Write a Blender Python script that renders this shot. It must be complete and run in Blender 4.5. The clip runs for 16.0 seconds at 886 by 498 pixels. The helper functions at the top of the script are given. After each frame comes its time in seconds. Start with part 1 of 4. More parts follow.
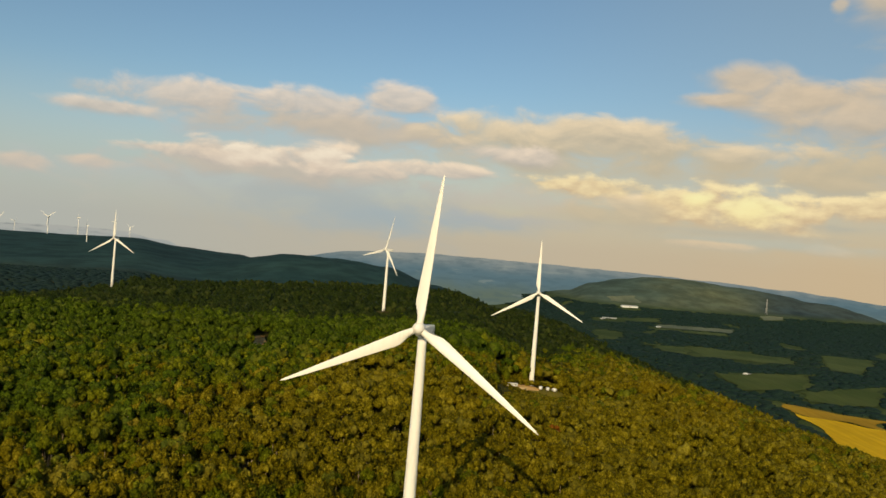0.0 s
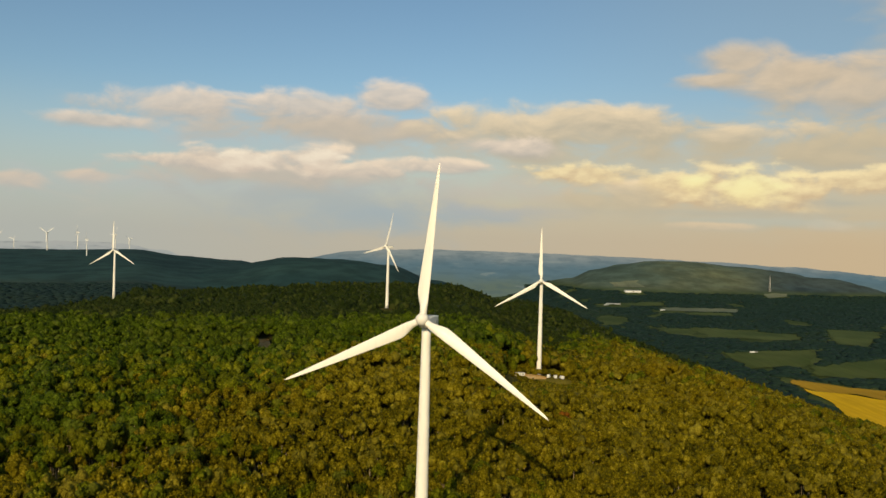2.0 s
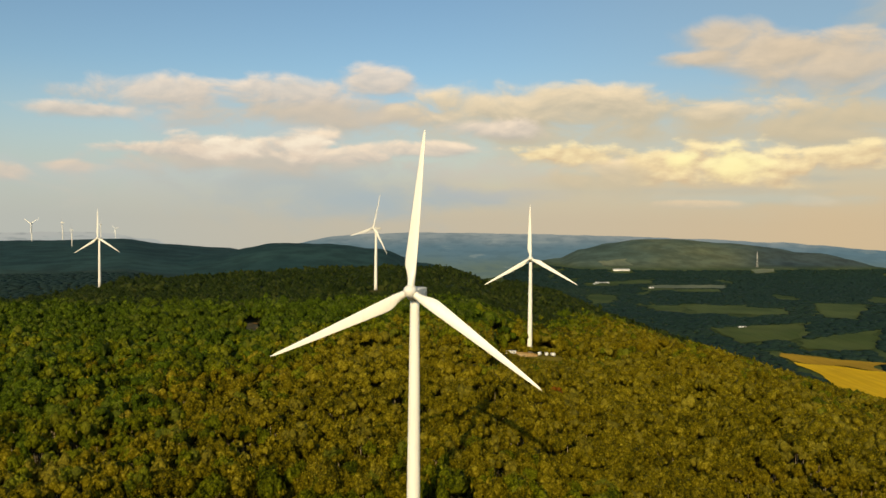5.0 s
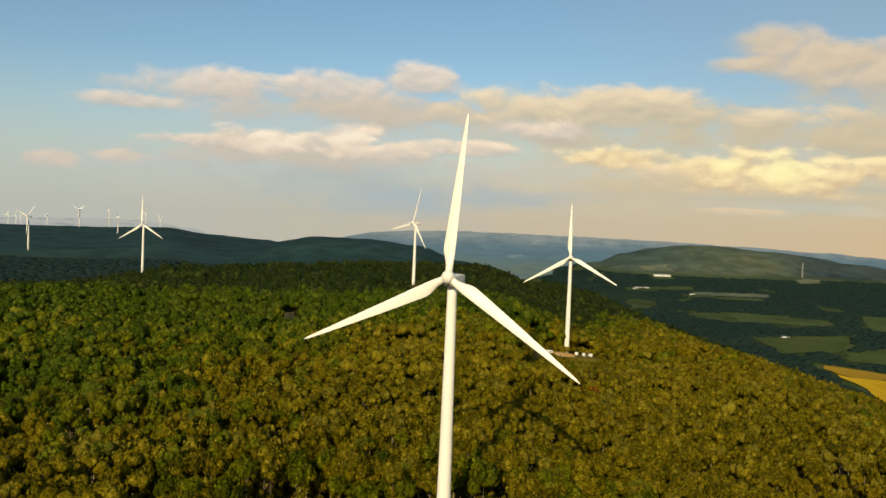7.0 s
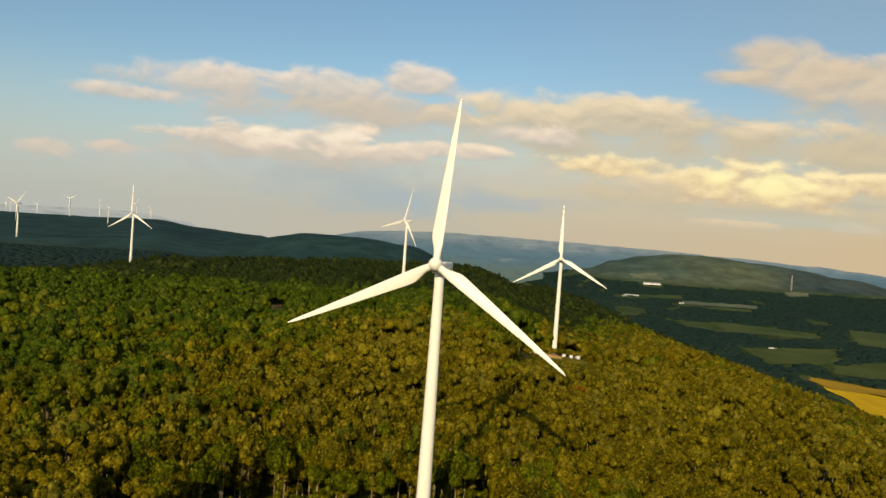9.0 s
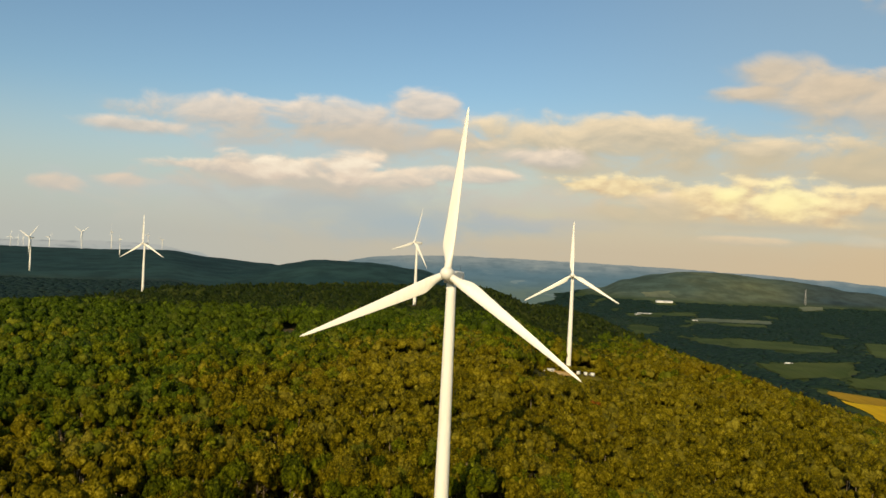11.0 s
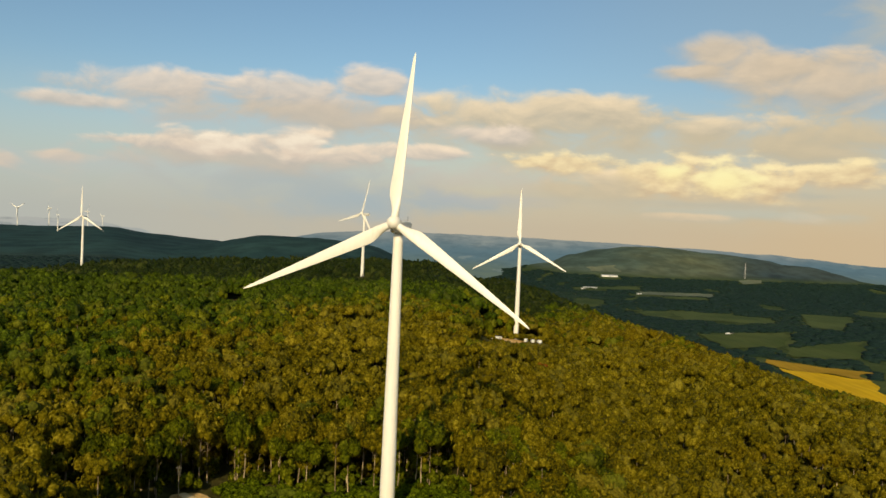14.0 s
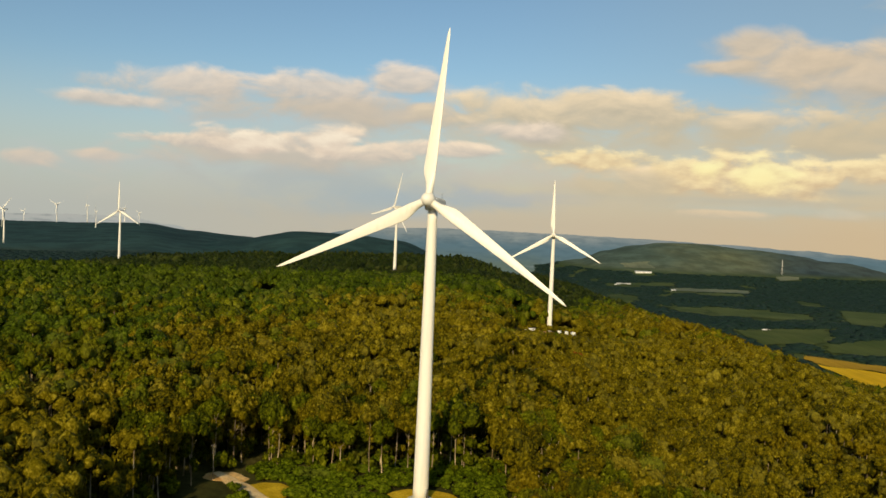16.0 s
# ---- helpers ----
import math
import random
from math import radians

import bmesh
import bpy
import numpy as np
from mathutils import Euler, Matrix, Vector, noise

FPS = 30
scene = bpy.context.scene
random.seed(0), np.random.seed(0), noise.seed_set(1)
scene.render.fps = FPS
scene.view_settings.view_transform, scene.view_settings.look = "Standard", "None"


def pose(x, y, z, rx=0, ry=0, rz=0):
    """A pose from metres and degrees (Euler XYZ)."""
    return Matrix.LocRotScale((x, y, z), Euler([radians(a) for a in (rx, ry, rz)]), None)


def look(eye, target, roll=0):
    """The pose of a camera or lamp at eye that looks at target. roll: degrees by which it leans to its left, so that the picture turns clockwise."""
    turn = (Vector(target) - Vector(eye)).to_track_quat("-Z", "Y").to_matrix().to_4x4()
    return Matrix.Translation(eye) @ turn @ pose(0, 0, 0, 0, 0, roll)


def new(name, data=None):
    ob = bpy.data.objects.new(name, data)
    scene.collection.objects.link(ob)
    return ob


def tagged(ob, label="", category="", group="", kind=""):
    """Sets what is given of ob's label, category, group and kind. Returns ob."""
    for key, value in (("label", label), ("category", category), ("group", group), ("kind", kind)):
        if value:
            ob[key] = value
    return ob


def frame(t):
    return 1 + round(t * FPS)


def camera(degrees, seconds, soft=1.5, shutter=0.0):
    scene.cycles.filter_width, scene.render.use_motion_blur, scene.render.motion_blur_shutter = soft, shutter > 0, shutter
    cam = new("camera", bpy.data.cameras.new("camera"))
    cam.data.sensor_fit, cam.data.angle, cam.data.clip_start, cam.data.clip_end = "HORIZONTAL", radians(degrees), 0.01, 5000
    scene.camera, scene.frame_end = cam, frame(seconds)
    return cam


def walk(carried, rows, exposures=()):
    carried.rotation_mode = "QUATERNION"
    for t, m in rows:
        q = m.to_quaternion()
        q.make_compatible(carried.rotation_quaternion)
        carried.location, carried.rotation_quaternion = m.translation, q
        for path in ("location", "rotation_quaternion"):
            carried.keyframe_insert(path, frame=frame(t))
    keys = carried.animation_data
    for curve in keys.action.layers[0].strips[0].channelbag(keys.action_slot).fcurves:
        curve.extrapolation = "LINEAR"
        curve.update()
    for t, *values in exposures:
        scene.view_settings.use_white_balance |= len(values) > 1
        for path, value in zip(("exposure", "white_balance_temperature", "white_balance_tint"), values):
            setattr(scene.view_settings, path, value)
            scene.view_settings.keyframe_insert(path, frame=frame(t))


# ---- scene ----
cam = camera(56.0, 16.0, soft=1.55)
PATH = [
    (0, (4.45, -239.15, 103.38), (4.158, -139.152, 102.525), 4.77),
    (0.5, (4.55, -238.37, 102.80), (3.941, -138.378, 102.376), 5.41),
    (1, (4.62, -237.57, 102.34), (5.231, -137.590, 100.393), 3.82),
    (1.5, (4.71, -236.74, 101.94), (5.190, -136.809, 98.277), 3.09),
    (2, (4.80, -235.90, 101.50), (4.478, -135.915, 100.089), 1.68),
    (2.5, (4.89, -235.02, 100.95), (6.956, -135.045, 100.194), 2.40),
    (3, (4.94, -234.05, 100.34), (6.157, -134.092, 97.760), 2.55),
    (3.5, (5.03, -233.01, 99.75), (4.171, -133.129, 94.906), 0.47),
    (4, (5.18, -231.94, 99.15), (6.016, -131.997, 95.766), 0.65),
    (4.2, (5.20, -231.50, 98.86), (6.458, -131.582, 94.929), 0.34),
    (6.3, (4.96, -226.77, 95.24), (3.093, -126.820, 92.954), 2.26),
    (6.5, (4.96, -226.29, 94.86), (2.284, -126.360, 92.409), 2.70),
    (7, (5.10, -225.05, 93.83), (1.537, -125.174, 90.257), 2.31),
    (7.5, (5.26, -223.90, 92.72), (1.437, -124.046, 88.956), 1.89),
    (8, (5.45, -222.95, 91.66), (1.136, -123.114, 87.836), 2.12),
    (8.5, (5.73, -222.24, 90.66), (1.545, -122.357, 88.088), 2.64),
    (9, (6.04, -221.75, 89.67), (3.496, -121.833, 86.412), 4.21),
    (9.2, (6.09, -221.62, 89.27), (3.406, -121.693, 86.509), 3.90),
    (11.3, (6.11, -220.82, 85.09), (1.514, -120.930, 85.830), 2.38),
    (11.5, (6.12, -220.68, 84.65), (1.051, -120.844, 87.177), 2.23),
    (12, (6.14, -220.18, 83.46), (2.339, -120.338, 87.540), 2.18),
    (12.5, (6.22, -219.55, 82.22), (5.013, -119.561, 82.403), 3.52),
    (13, (6.31, -218.93, 80.99), (5.547, -118.942, 79.896), 2.66),
    (13.5, (6.43, -218.40, 79.74), (6.893, -118.398, 79.298), 2.65),
    (14, (6.57, -217.88, 78.44), (8.977, -117.951, 75.555), 2.58),
    (14.5, (6.62, -217.34, 77.18), (10.424, -117.512, 72.782), 3.23),
    (15, (6.44, -216.77, 75.94), (7.166, -116.839, 72.358), 2.05),
    (15.5, (6.23, -216.17, 74.63), (3.243, -116.231, 72.747), 2.36),
    (16, (6.14, -215.56, 73.25), (4.724, -115.628, 69.867), 2.50),
]
walk(cam, [(t, look(eye, target, roll)) for t, eye, target, roll in PATH],
     exposures=[(0, -0.14), (3.2, -0.14), (4.0, 0.0), (11.8, 0.0), (13.0, -0.05), (16.0, -0.05)])

# ---- light ----
SUN_EL, SUN_AZ = radians(25.0), radians(-168.0)      # azimuth from +y towards +x
SUN_WAY = Vector((math.sin(SUN_AZ) * math.cos(SUN_EL), math.cos(SUN_AZ) * math.cos(SUN_EL), math.sin(SUN_EL)))
sun_data = bpy.data.lights.new("sun", "SUN")
sun_data.energy, sun_data.angle, sun_data.color = 4.6, radians(0.55), (1.0, 0.785, 0.46)
sun = new("sun", sun_data)
sun.matrix_world = look(SUN_WAY * 900, (0, 0, 0))
scene.view_settings.exposure = 0.0


class Nodes:
    """Short calls for a node tree."""

    def __init__(self, tree):
        self.tree = tree
        tree.nodes.clear()

    def add(self, kind, **inputs):
        return self.fill(self.tree.nodes.new(kind), **inputs)

    def fill(self, node, **inputs):
        for key, value in inputs.items():
            self.put(node, key.replace("_", " "), value)
        return node

    def put(self, node, key, value):
        socket = node.inputs[int(key[1:])] if key[:1] == "i" and key[1:].isdigit() else node.inputs[key]
        if isinstance(value, bpy.types.NodeSocket):
            self.tree.links.new(value, socket)
        else:
            socket.default_value = value

    def math(self, op, a, b=0.0, c=0.0, clamp=False):
        node = self.tree.nodes.new("ShaderNodeMath")
        node.operation, node.use_clamp = op, clamp
        return self.fill(node, i0=a, i1=b, i2=c).outputs[0]

    def step(self, value, low, high, to0=0.0, to1=1.0, smooth=True):
        node = self.tree.nodes.new("ShaderNodeMapRange")
        node.interpolation_type = "SMOOTHSTEP" if smooth else "LINEAR"
        return self.fill(node, i0=value, i1=low, i2=high, i3=to0, i4=to1).outputs[0]

    def mix(self, f, a, b, blend="MIX"):
        node = self.tree.nodes.new("ShaderNodeMix")
        node.data_type, node.blend_type = "RGBA", blend
        return self.fill(node, i0=f, i6=a, i7=b).outputs[2]

    def vector(self, op, a, b=(0.0, 0.0, 0.0), scale=1.0):
        node = self.tree.nodes.new("ShaderNodeVectorMath")
        node.operation = op
        return self.fill(node, i0=a, i1=b, i3=scale).outputs[0]

    def noise(self, vector, scale, detail=4.0, rough=0.55, distort=0.0):
        return self.add("ShaderNodeTexNoise", Vector=vector, Scale=scale, Detail=detail, Roughness=rough, Distortion=distort).outputs[0]


def rgb(r, g, b):
    """A colour given as it shows on a screen, 0 to 255."""
    return (*(((v / 255 + 0.055) / 1.055) ** 2.4 if v > 10 else v / 3294.6 for v in (r, g, b)), 1.0)


# ---- sky: clear air above, cloud banks over the horizon ----
def cloud_group():
    """One cloud bank, an uneven oval with a lit crest and a grey foot, laid over what is behind it."""
    tree = bpy.data.node_groups.new("cloud_bank", "ShaderNodeTree")
    n = Nodes(tree)
    for name, kind in (("Under", "Color"), ("U", "Float"), ("V", "Float"), ("Fuzz", "Float"), ("Relief", "Float"), ("Cu", "Float"),
                       ("Cv", "Float"), ("A", "Float"), ("B", "Float"), ("Top", "Color"), ("Base", "Color"), ("Density", "Float"), ("Edge", "Float")):
        tree.interface.new_socket(name, in_out="INPUT", socket_type="NodeSocket" + kind)
    tree.interface.new_socket("Color", in_out="OUTPUT", socket_type="NodeSocketColor")
    i = tree.nodes.new("NodeGroupInput").outputs
    p = n.math("DIVIDE", n.math("SUBTRACT", i["U"], i["Cu"]), i["A"])
    q = n.math("DIVIDE", n.math("SUBTRACT", i["V"], i["Cv"]), i["B"])
    low = n.math("MULTIPLY", n.math("MINIMUM", q, 0.0), 1.0)
    bent = n.math("ADD", n.math("MAXIMUM", q, 0.0), low)
    far = n.math("SQRT", n.math("ADD", n.math("MULTIPLY", p, p), n.math("MULTIPLY", bent, bent)))
    inside = n.math("ADD", n.math("SUBTRACT", 1.0, far), i["Fuzz"])
    sinking = n.math("MAXIMUM", n.math("SUBTRACT", 0.25, q), 0.0)
    mask = n.math("MULTIPLY", n.step(inside, 0.0, n.math("MULTIPLY_ADD", sinking, 0.75, i["Edge"])), i["Density"])
    lit = n.math("ADD", n.math("MULTIPLY_ADD", q, 0.60, 0.40), i["Relief"], clamp=True)
    out = n.mix(mask, i["Under"], n.mix(lit, i["Base"], i["Top"]))
    end = tree.nodes.new("NodeGroupOutput")
    tree.links.new(out, end.inputs[0])
    return tree


BANKS = [  # kind, azimuth, elevation, half width, half height (radians)
    ("cool", -0.198, 0.046, 0.365, 0.040), ("veil", 0.266, 0.037, 0.265, 0.024), ("veil", 0.103, 0.029, 0.470, 0.034),
    ("rain", -0.130, 0.030, 0.190, 0.046), ("rain", -0.045, 0.020, 0.120, 0.026), ("rain", 0.04, 0.024, 0.120, 0.020), ("cool", -0.16, 0.108, 0.26, 0.038), ("veil", 0.30, 0.100, 0.32, 0.050), ("veil", 0.12, 0.105, 0.26, 0.044),
    ("bank", -0.170, 0.128, 0.190, 0.022), ("bank", 0.170, 0.122, 0.200, 0.032), ("bank", 0.42, 0.105, 0.16, 0.026),
    ("grey", -0.395, 0.116, 0.075, 0.010), ("grey", -0.300, 0.138, 0.085, 0.026), ("grey", -0.165, 0.144, 0.130, 0.025),
    ("grey", -0.070, 0.158, 0.066, 0.024), ("bank", -0.120, 0.120, 0.170, 0.020),
    ("grey", 0.125, 0.129, 0.170, 0.034), ("grey", 0.200, 0.142, 0.085, 0.024), ("grey", 0.353, 0.124, 0.085, 0.014),
    ("bank", 0.449, 0.104, 0.095, 0.026), ("grey", 0.075, 0.108, 0.070, 0.014),
    ("veil", 0.52, 0.230, 0.075, 0.040), ("soft", 0.305, 0.184, 0.050, 0.011), ("soft", 0.330, 0.204, 0.054, 0.024), ("soft", 0.385, 0.184, 0.080, 0.028),
    ("soft", 0.425, 0.186, 0.075, 0.022), ("soft", 0.455, 0.166, 0.100, 0.032), ("soft", 0.54, 0.162, 0.080, 0.036),
    ("bank", -0.20, 0.066, 0.20, 0.016), ("pink", -0.310, 0.078, 0.090, 0.009), ("pink", -0.243, 0.081, 0.066, 0.017), ("pink", -0.155, 0.087, 0.040, 0.022),
    ("pink", -0.119, 0.073, 0.066, 0.012), ("pink", -0.018, 0.083, 0.082, 0.012), ("heap", -0.238, 0.078, 0.036, 0.015), ("heap", -0.152, 0.083, 0.030, 0.019), ("faint", -0.480, 0.047, 0.030, 0.011),
    ("faint", -0.408, 0.056, 0.036, 0.009),
    ("pink", 0.225, 0.054, 0.060, 0.016), ("gold", 0.158, 0.076, 0.066, 0.016), ("gold", 0.262, 0.062, 0.038, 0.027), ("gold", 0.300, 0.062, 0.050, 0.030),
    ("gold", 0.360, 0.060, 0.062, 0.032), ("gold", 0.400, 0.054, 0.028, 0.022), ("gold", 0.468, 0.070, 0.058, 0.018), ("core", 0.290, 0.070, 0.024, 0.014), ("core", 0.350, 0.064, 0.046, 0.022),
    ("slate", 0.290, 0.034, 0.200, 0.008), ("slate", 0.445, 0.049, 0.060, 0.008), ("slate", 0.080, 0.030, 0.130, 0.014), ("faint", 0.428, 0.023, 0.028, 0.008),
    ("grey", -0.065, 0.312, 0.11, 0.020), ("soft", 0.475, 0.285, 0.05, 0.035), ("faint", 0.42, 0.283, 0.010, 0.012),
    ("veil", 0.06, 0.052, 0.10, 0.022), ("veil", 0.24, 0.030, 0.20, 0.012), ("bank", 0.20, 0.046, 0.07, 0.018),
    ("cool", 0.38, 0.026, 0.15, 0.009), ("faint", 0.30, 0.020, 0.05, 0.006),
]
KINDS = {  # crest, foot, density, softness of the edge, relief
    "veil": (rgb(208, 198, 182), rgb(200, 190, 174), 0.66, 0.9, 0.3),
    "cool": (rgb(196, 199, 196), rgb(184, 192, 192), 0.66, 0.9, 0.3),
    "rain": (rgb(170, 184, 188), rgb(164, 180, 186), 0.58, 0.9, 0.2),
    "bank": (rgb(214, 199, 178), rgb(196, 186, 170), 0.80, 0.6, 0.6),
    "soft": (rgb(230, 211, 186), rgb(190, 180, 164), 0.90, 0.62, 0.50),
    "grey": (rgb(246, 226, 202), rgb(192, 185, 175), 0.86, 0.55, 0.65),
    "pink": (rgb(255, 232, 202), rgb(198, 188, 176), 0.90, 0.46, 0.85),
    "faint": (rgb(232, 208, 182), rgb(200, 190, 178), 0.70, 0.6, 0.8),
    "heap": (rgb(255, 240, 214), rgb(222, 204, 184), 0.88, 0.42, 0.80),
    "gold": (rgb(255, 236, 196), rgb(214, 190, 162), 0.93, 0.52, 1.05),
    "core": (rgb(255, 252, 204), rgb(255, 238, 186), 0.96, 0.75, 0.45),
    "slate": (rgb(184, 187, 186), rgb(174, 181, 185), 0.62, 0.9, 0.2),
}
world = bpy.data.worlds.new("sky")
scene.world = world
world.use_nodes = True
w = Nodes(world.node_tree)
coord = w.add("ShaderNodeTexCoord").outputs["Generated"]
xyz = w.add("ShaderNodeSeparateXYZ", i0=coord).outputs
azimuth = w.math("ARCTAN2", xyz[0], xyz[1])
elevation = w.math("ARCSINE", xyz[2])
flat = w.add("ShaderNodeCombineXYZ", i0=azimuth, i1=w.math("MULTIPLY", elevation, 2.1), i2=0.0).outputs[0]
above = w.vector("ADD", flat, (-0.004, 0.016, 0.0))
puff = w.noise(flat, 15.0, 6.0, 0.52, 0.35)
puff_above = w.noise(above, 15.0, 6.0, 0.52, 0.35)
wisp = w.noise(flat, 5.0, 4.0, 0.5)
fuzz = w.math("MULTIPLY", w.math("ADD", w.math("SUBTRACT", puff, 0.5), w.math("MULTIPLY", w.math("SUBTRACT", wisp, 0.5), 0.5)), 1.75)
relief = w.math("MULTIPLY", w.math("SUBTRACT", puff, puff_above), 3.0)
puffs = w.noise(flat, 34.0, 4.0, 0.5)
puffs_above = w.noise(above, 34.0, 4.0, 0.5)
heaped = w.math("ADD", w.math("MULTIPLY", fuzz, 0.45), w.math("MULTIPLY", w.math("SUBTRACT", puffs, 0.5), 1.35))
calm = w.math("MULTIPLY", fuzz, 0.62)
heaped_relief = w.math("ADD", w.math("MULTIPLY", relief, 0.5), w.math("MULTIPLY", w.math("SUBTRACT", puffs, puffs_above), 1.5))
air = w.add("ShaderNodeTexSky")
air.sky_type, air.sun_disc, air.sun_elevation, air.sun_rotation = "NISHITA", False, SUN_EL, SUN_AZ
air.altitude, air.air_density, air.dust_density, air.ozone_density = 600.0, 1.0, 1.6, 1.6
SKY = 0.094
under = w.vector("SCALE", w.vector("MULTIPLY", air.outputs[0], (0.985, 1.10, 1.06)), scale=SKY)
under = w.mix(w.step(azimuth, -0.05, 0.45, 0.0, 0.36), under, rgb(156, 175, 182))
haze = w.step(elevation, 0.185, -0.01, 0.0, 0.88)
low_air = w.mix(w.step(azimuth, -0.45, 0.45, smooth=False), rgb(189, 190, 181), rgb(215, 188, 148))
under = w.mix(haze, under, low_air)
group = cloud_group()
for kind, cu, cv, a, b in BANKS:
    top, base, density, edge, bumpy = KINDS[kind]
    if cu > 0.1:       # banks on the right get a warmer tint
        top, base = ((r * 1.02, g * 0.99, b * (0.93 if kind == "soft" else 0.84), 1.0) for r, g, b, _ in (top, base))
    bank = w.add("ShaderNodeGroup")
    bank.node_tree = group
    under = w.fill(bank, Under=under, U=azimuth, V=elevation, Fuzz=heaped if kind in ("gold", "core", "heap") else calm if kind == "soft" else fuzz,
                   Relief=w.math("MULTIPLY", heaped_relief if kind in ("gold", "core", "heap") else relief, bumpy), Cu=cu, Cv=cv,
                  A=a * 1.22, B=b * 1.22, Top=top, Base=base, Density=density, Edge=edge).outputs[0]
back = w.add("ShaderNodeBackground", Color=under, Strength=1.0).outputs[0]
w.tree.links.new(back, w.add("ShaderNodeOutputWorld").inputs[0])

# ---- materials ----
def material(name, paint, rough=0.8, bump=None, metal=0.0, spec=0.3, through_light=None):
    """paint(n, place) gives the base colour; bump is (strength, metres, height socket maker)."""
    m = bpy.data.materials.new(name)
    m.use_nodes = True
    n = Nodes(m.node_tree)
    place = n.add("ShaderNodeNewGeometry").outputs["Position"]
    colour = paint(n, place)
    shader = n.add("ShaderNodeBsdfPrincipled", Base_Color=colour, Roughness=rough, Metallic=metal, Specular_IOR_Level=spec)
    if bump:
        strength, metres, height = bump
        normal = n.add("ShaderNodeBump", Strength=strength, Distance=metres, Height=height(n, place)).outputs[0]
        n.put(shader, "Normal", normal)
    out = shader.outputs[0]
    if through_light:
        leaf = n.add("ShaderNodeBsdfTranslucent", Color=n.mix(1.0, colour, through_light, "MULTIPLY")).outputs[0]
        out = n.add("ShaderNodeMixShader", i0=0.25, i1=out, i2=leaf).outputs[0]
    n.tree.links.new(out, n.add("ShaderNodeOutputMaterial").inputs[0])
    return m


def rough_height(scale, detail=5.0):
    return lambda n, place: n.noise(place, scale, detail, 0.6)


def foliage(name, dark, mid, light, odd=(0.12, 0.075, 0.02, 1), patch=0.0065, leafy=True):
    """Leaves that differ from leaf clump to clump, from tree to tree and from stand to stand."""
    def paint(n, place):
        island = n.add("ShaderNodeNewGeometry").outputs["Random Per Island"]
        one = n.add("ShaderNodeObjectInfo").outputs["Random"]
        tree = n.noise(place, 0.085, 2.0, 0.5)
        stand = n.noise(place, patch, 3.0, 0.55)
        cell = n.add("ShaderNodeTexVoronoi", Vector=n.vector("MULTIPLY", place, (1.0, 1.0, 0.25)), Scale=0.15)
        own = n.add("ShaderNodeSeparateColor", i0=cell.outputs["Color"]).outputs
        f = n.math("ADD", n.math("MULTIPLY", island, 0.30), n.math("MULTIPLY", n.step(tree, 0.3, 0.7), 0.22))
        f = n.math("ADD", f, n.math("MULTIPLY", own[0], 0.24))
        f = n.math("ADD", f, n.math("MULTIPLY", one, 0.10))
        if leafy:
            f = n.math("ADD", f, n.math("MULTIPLY", n.math("SUBTRACT", n.noise(place, 1.2, 4.0, 0.62), 0.5), 2.1))
        c = n.mix(n.step(f, 0.08, 0.5), dark, mid)
        c = n.mix(n.step(f, 0.5, 0.92), c, light)
        if leafy:
            c = n.mix(n.step(own[1], 0.80, 0.9, 0.0, 0.30), c, n.mix(0.4, light, (0.20, 0.20, 0.05, 1)))
        return n.mix(n.step(stand, 0.52, 0.72, 0.0, 0.45), c, odd)
    return material(name, paint, 0.65, (1.0, 0.9, rough_height(0.75, 3.0)) if leafy else None, spec=0.05, through_light=(1.3, 1.25, 0.5, 1))


LEAF = foliage("oak_leaves", (0.028, 0.029, 0.001, 1), (0.122, 0.099, 0.001, 1), (0.290, 0.238, 0.016, 1), (0.168, 0.109, 0.001, 1))
# green of the western trees, deepened to hold cloud shade farther back
DEEP_LEAF = foliage("shade_green_leaves", (0.014, 0.026, 0.001, 1), (0.050, 0.077, 0.002, 1), (0.132, 0.168, 0.010, 1), (0.074, 0.086, 0.003, 1))
OLIVE_LEAF = foliage("maple_leaves", (0.019, 0.028, 0.001, 1), (0.080, 0.092, 0.001, 1), (0.198, 0.204, 0.008, 1), (0.118, 0.102, 0.002, 1))
# cloud shade over the ridge end, put into the leaf colour
CLOUD_SHADE_LEAF = foliage("cloud_shade_leaves", (0.009, 0.016, 0.003, 1), (0.020, 0.032, 0.005, 1), (0.044, 0.058, 0.009, 1), (0.030, 0.038, 0.006, 1))
SHRUB = foliage("shrub_leaves", (0.030, 0.048, 0.001, 1), (0.084, 0.118, 0.002, 1), (0.165, 0.200, 0.008, 1), (0.115, 0.13, 0.004, 1))
RUST = foliage("rusty_leaves", (0.09, 0.030, 0.003, 1), (0.19, 0.068, 0.006, 1), (0.26, 0.105, 0.010, 1), (0.15, 0.06, 0.006, 1))
# far and valley woods: haze and cloud shade put into the leaf colour
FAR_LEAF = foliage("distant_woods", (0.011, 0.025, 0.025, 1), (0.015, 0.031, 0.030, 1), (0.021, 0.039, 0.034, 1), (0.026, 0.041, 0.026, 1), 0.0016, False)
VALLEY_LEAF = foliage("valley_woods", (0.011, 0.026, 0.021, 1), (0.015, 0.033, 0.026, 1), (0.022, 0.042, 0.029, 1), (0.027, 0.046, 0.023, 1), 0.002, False)


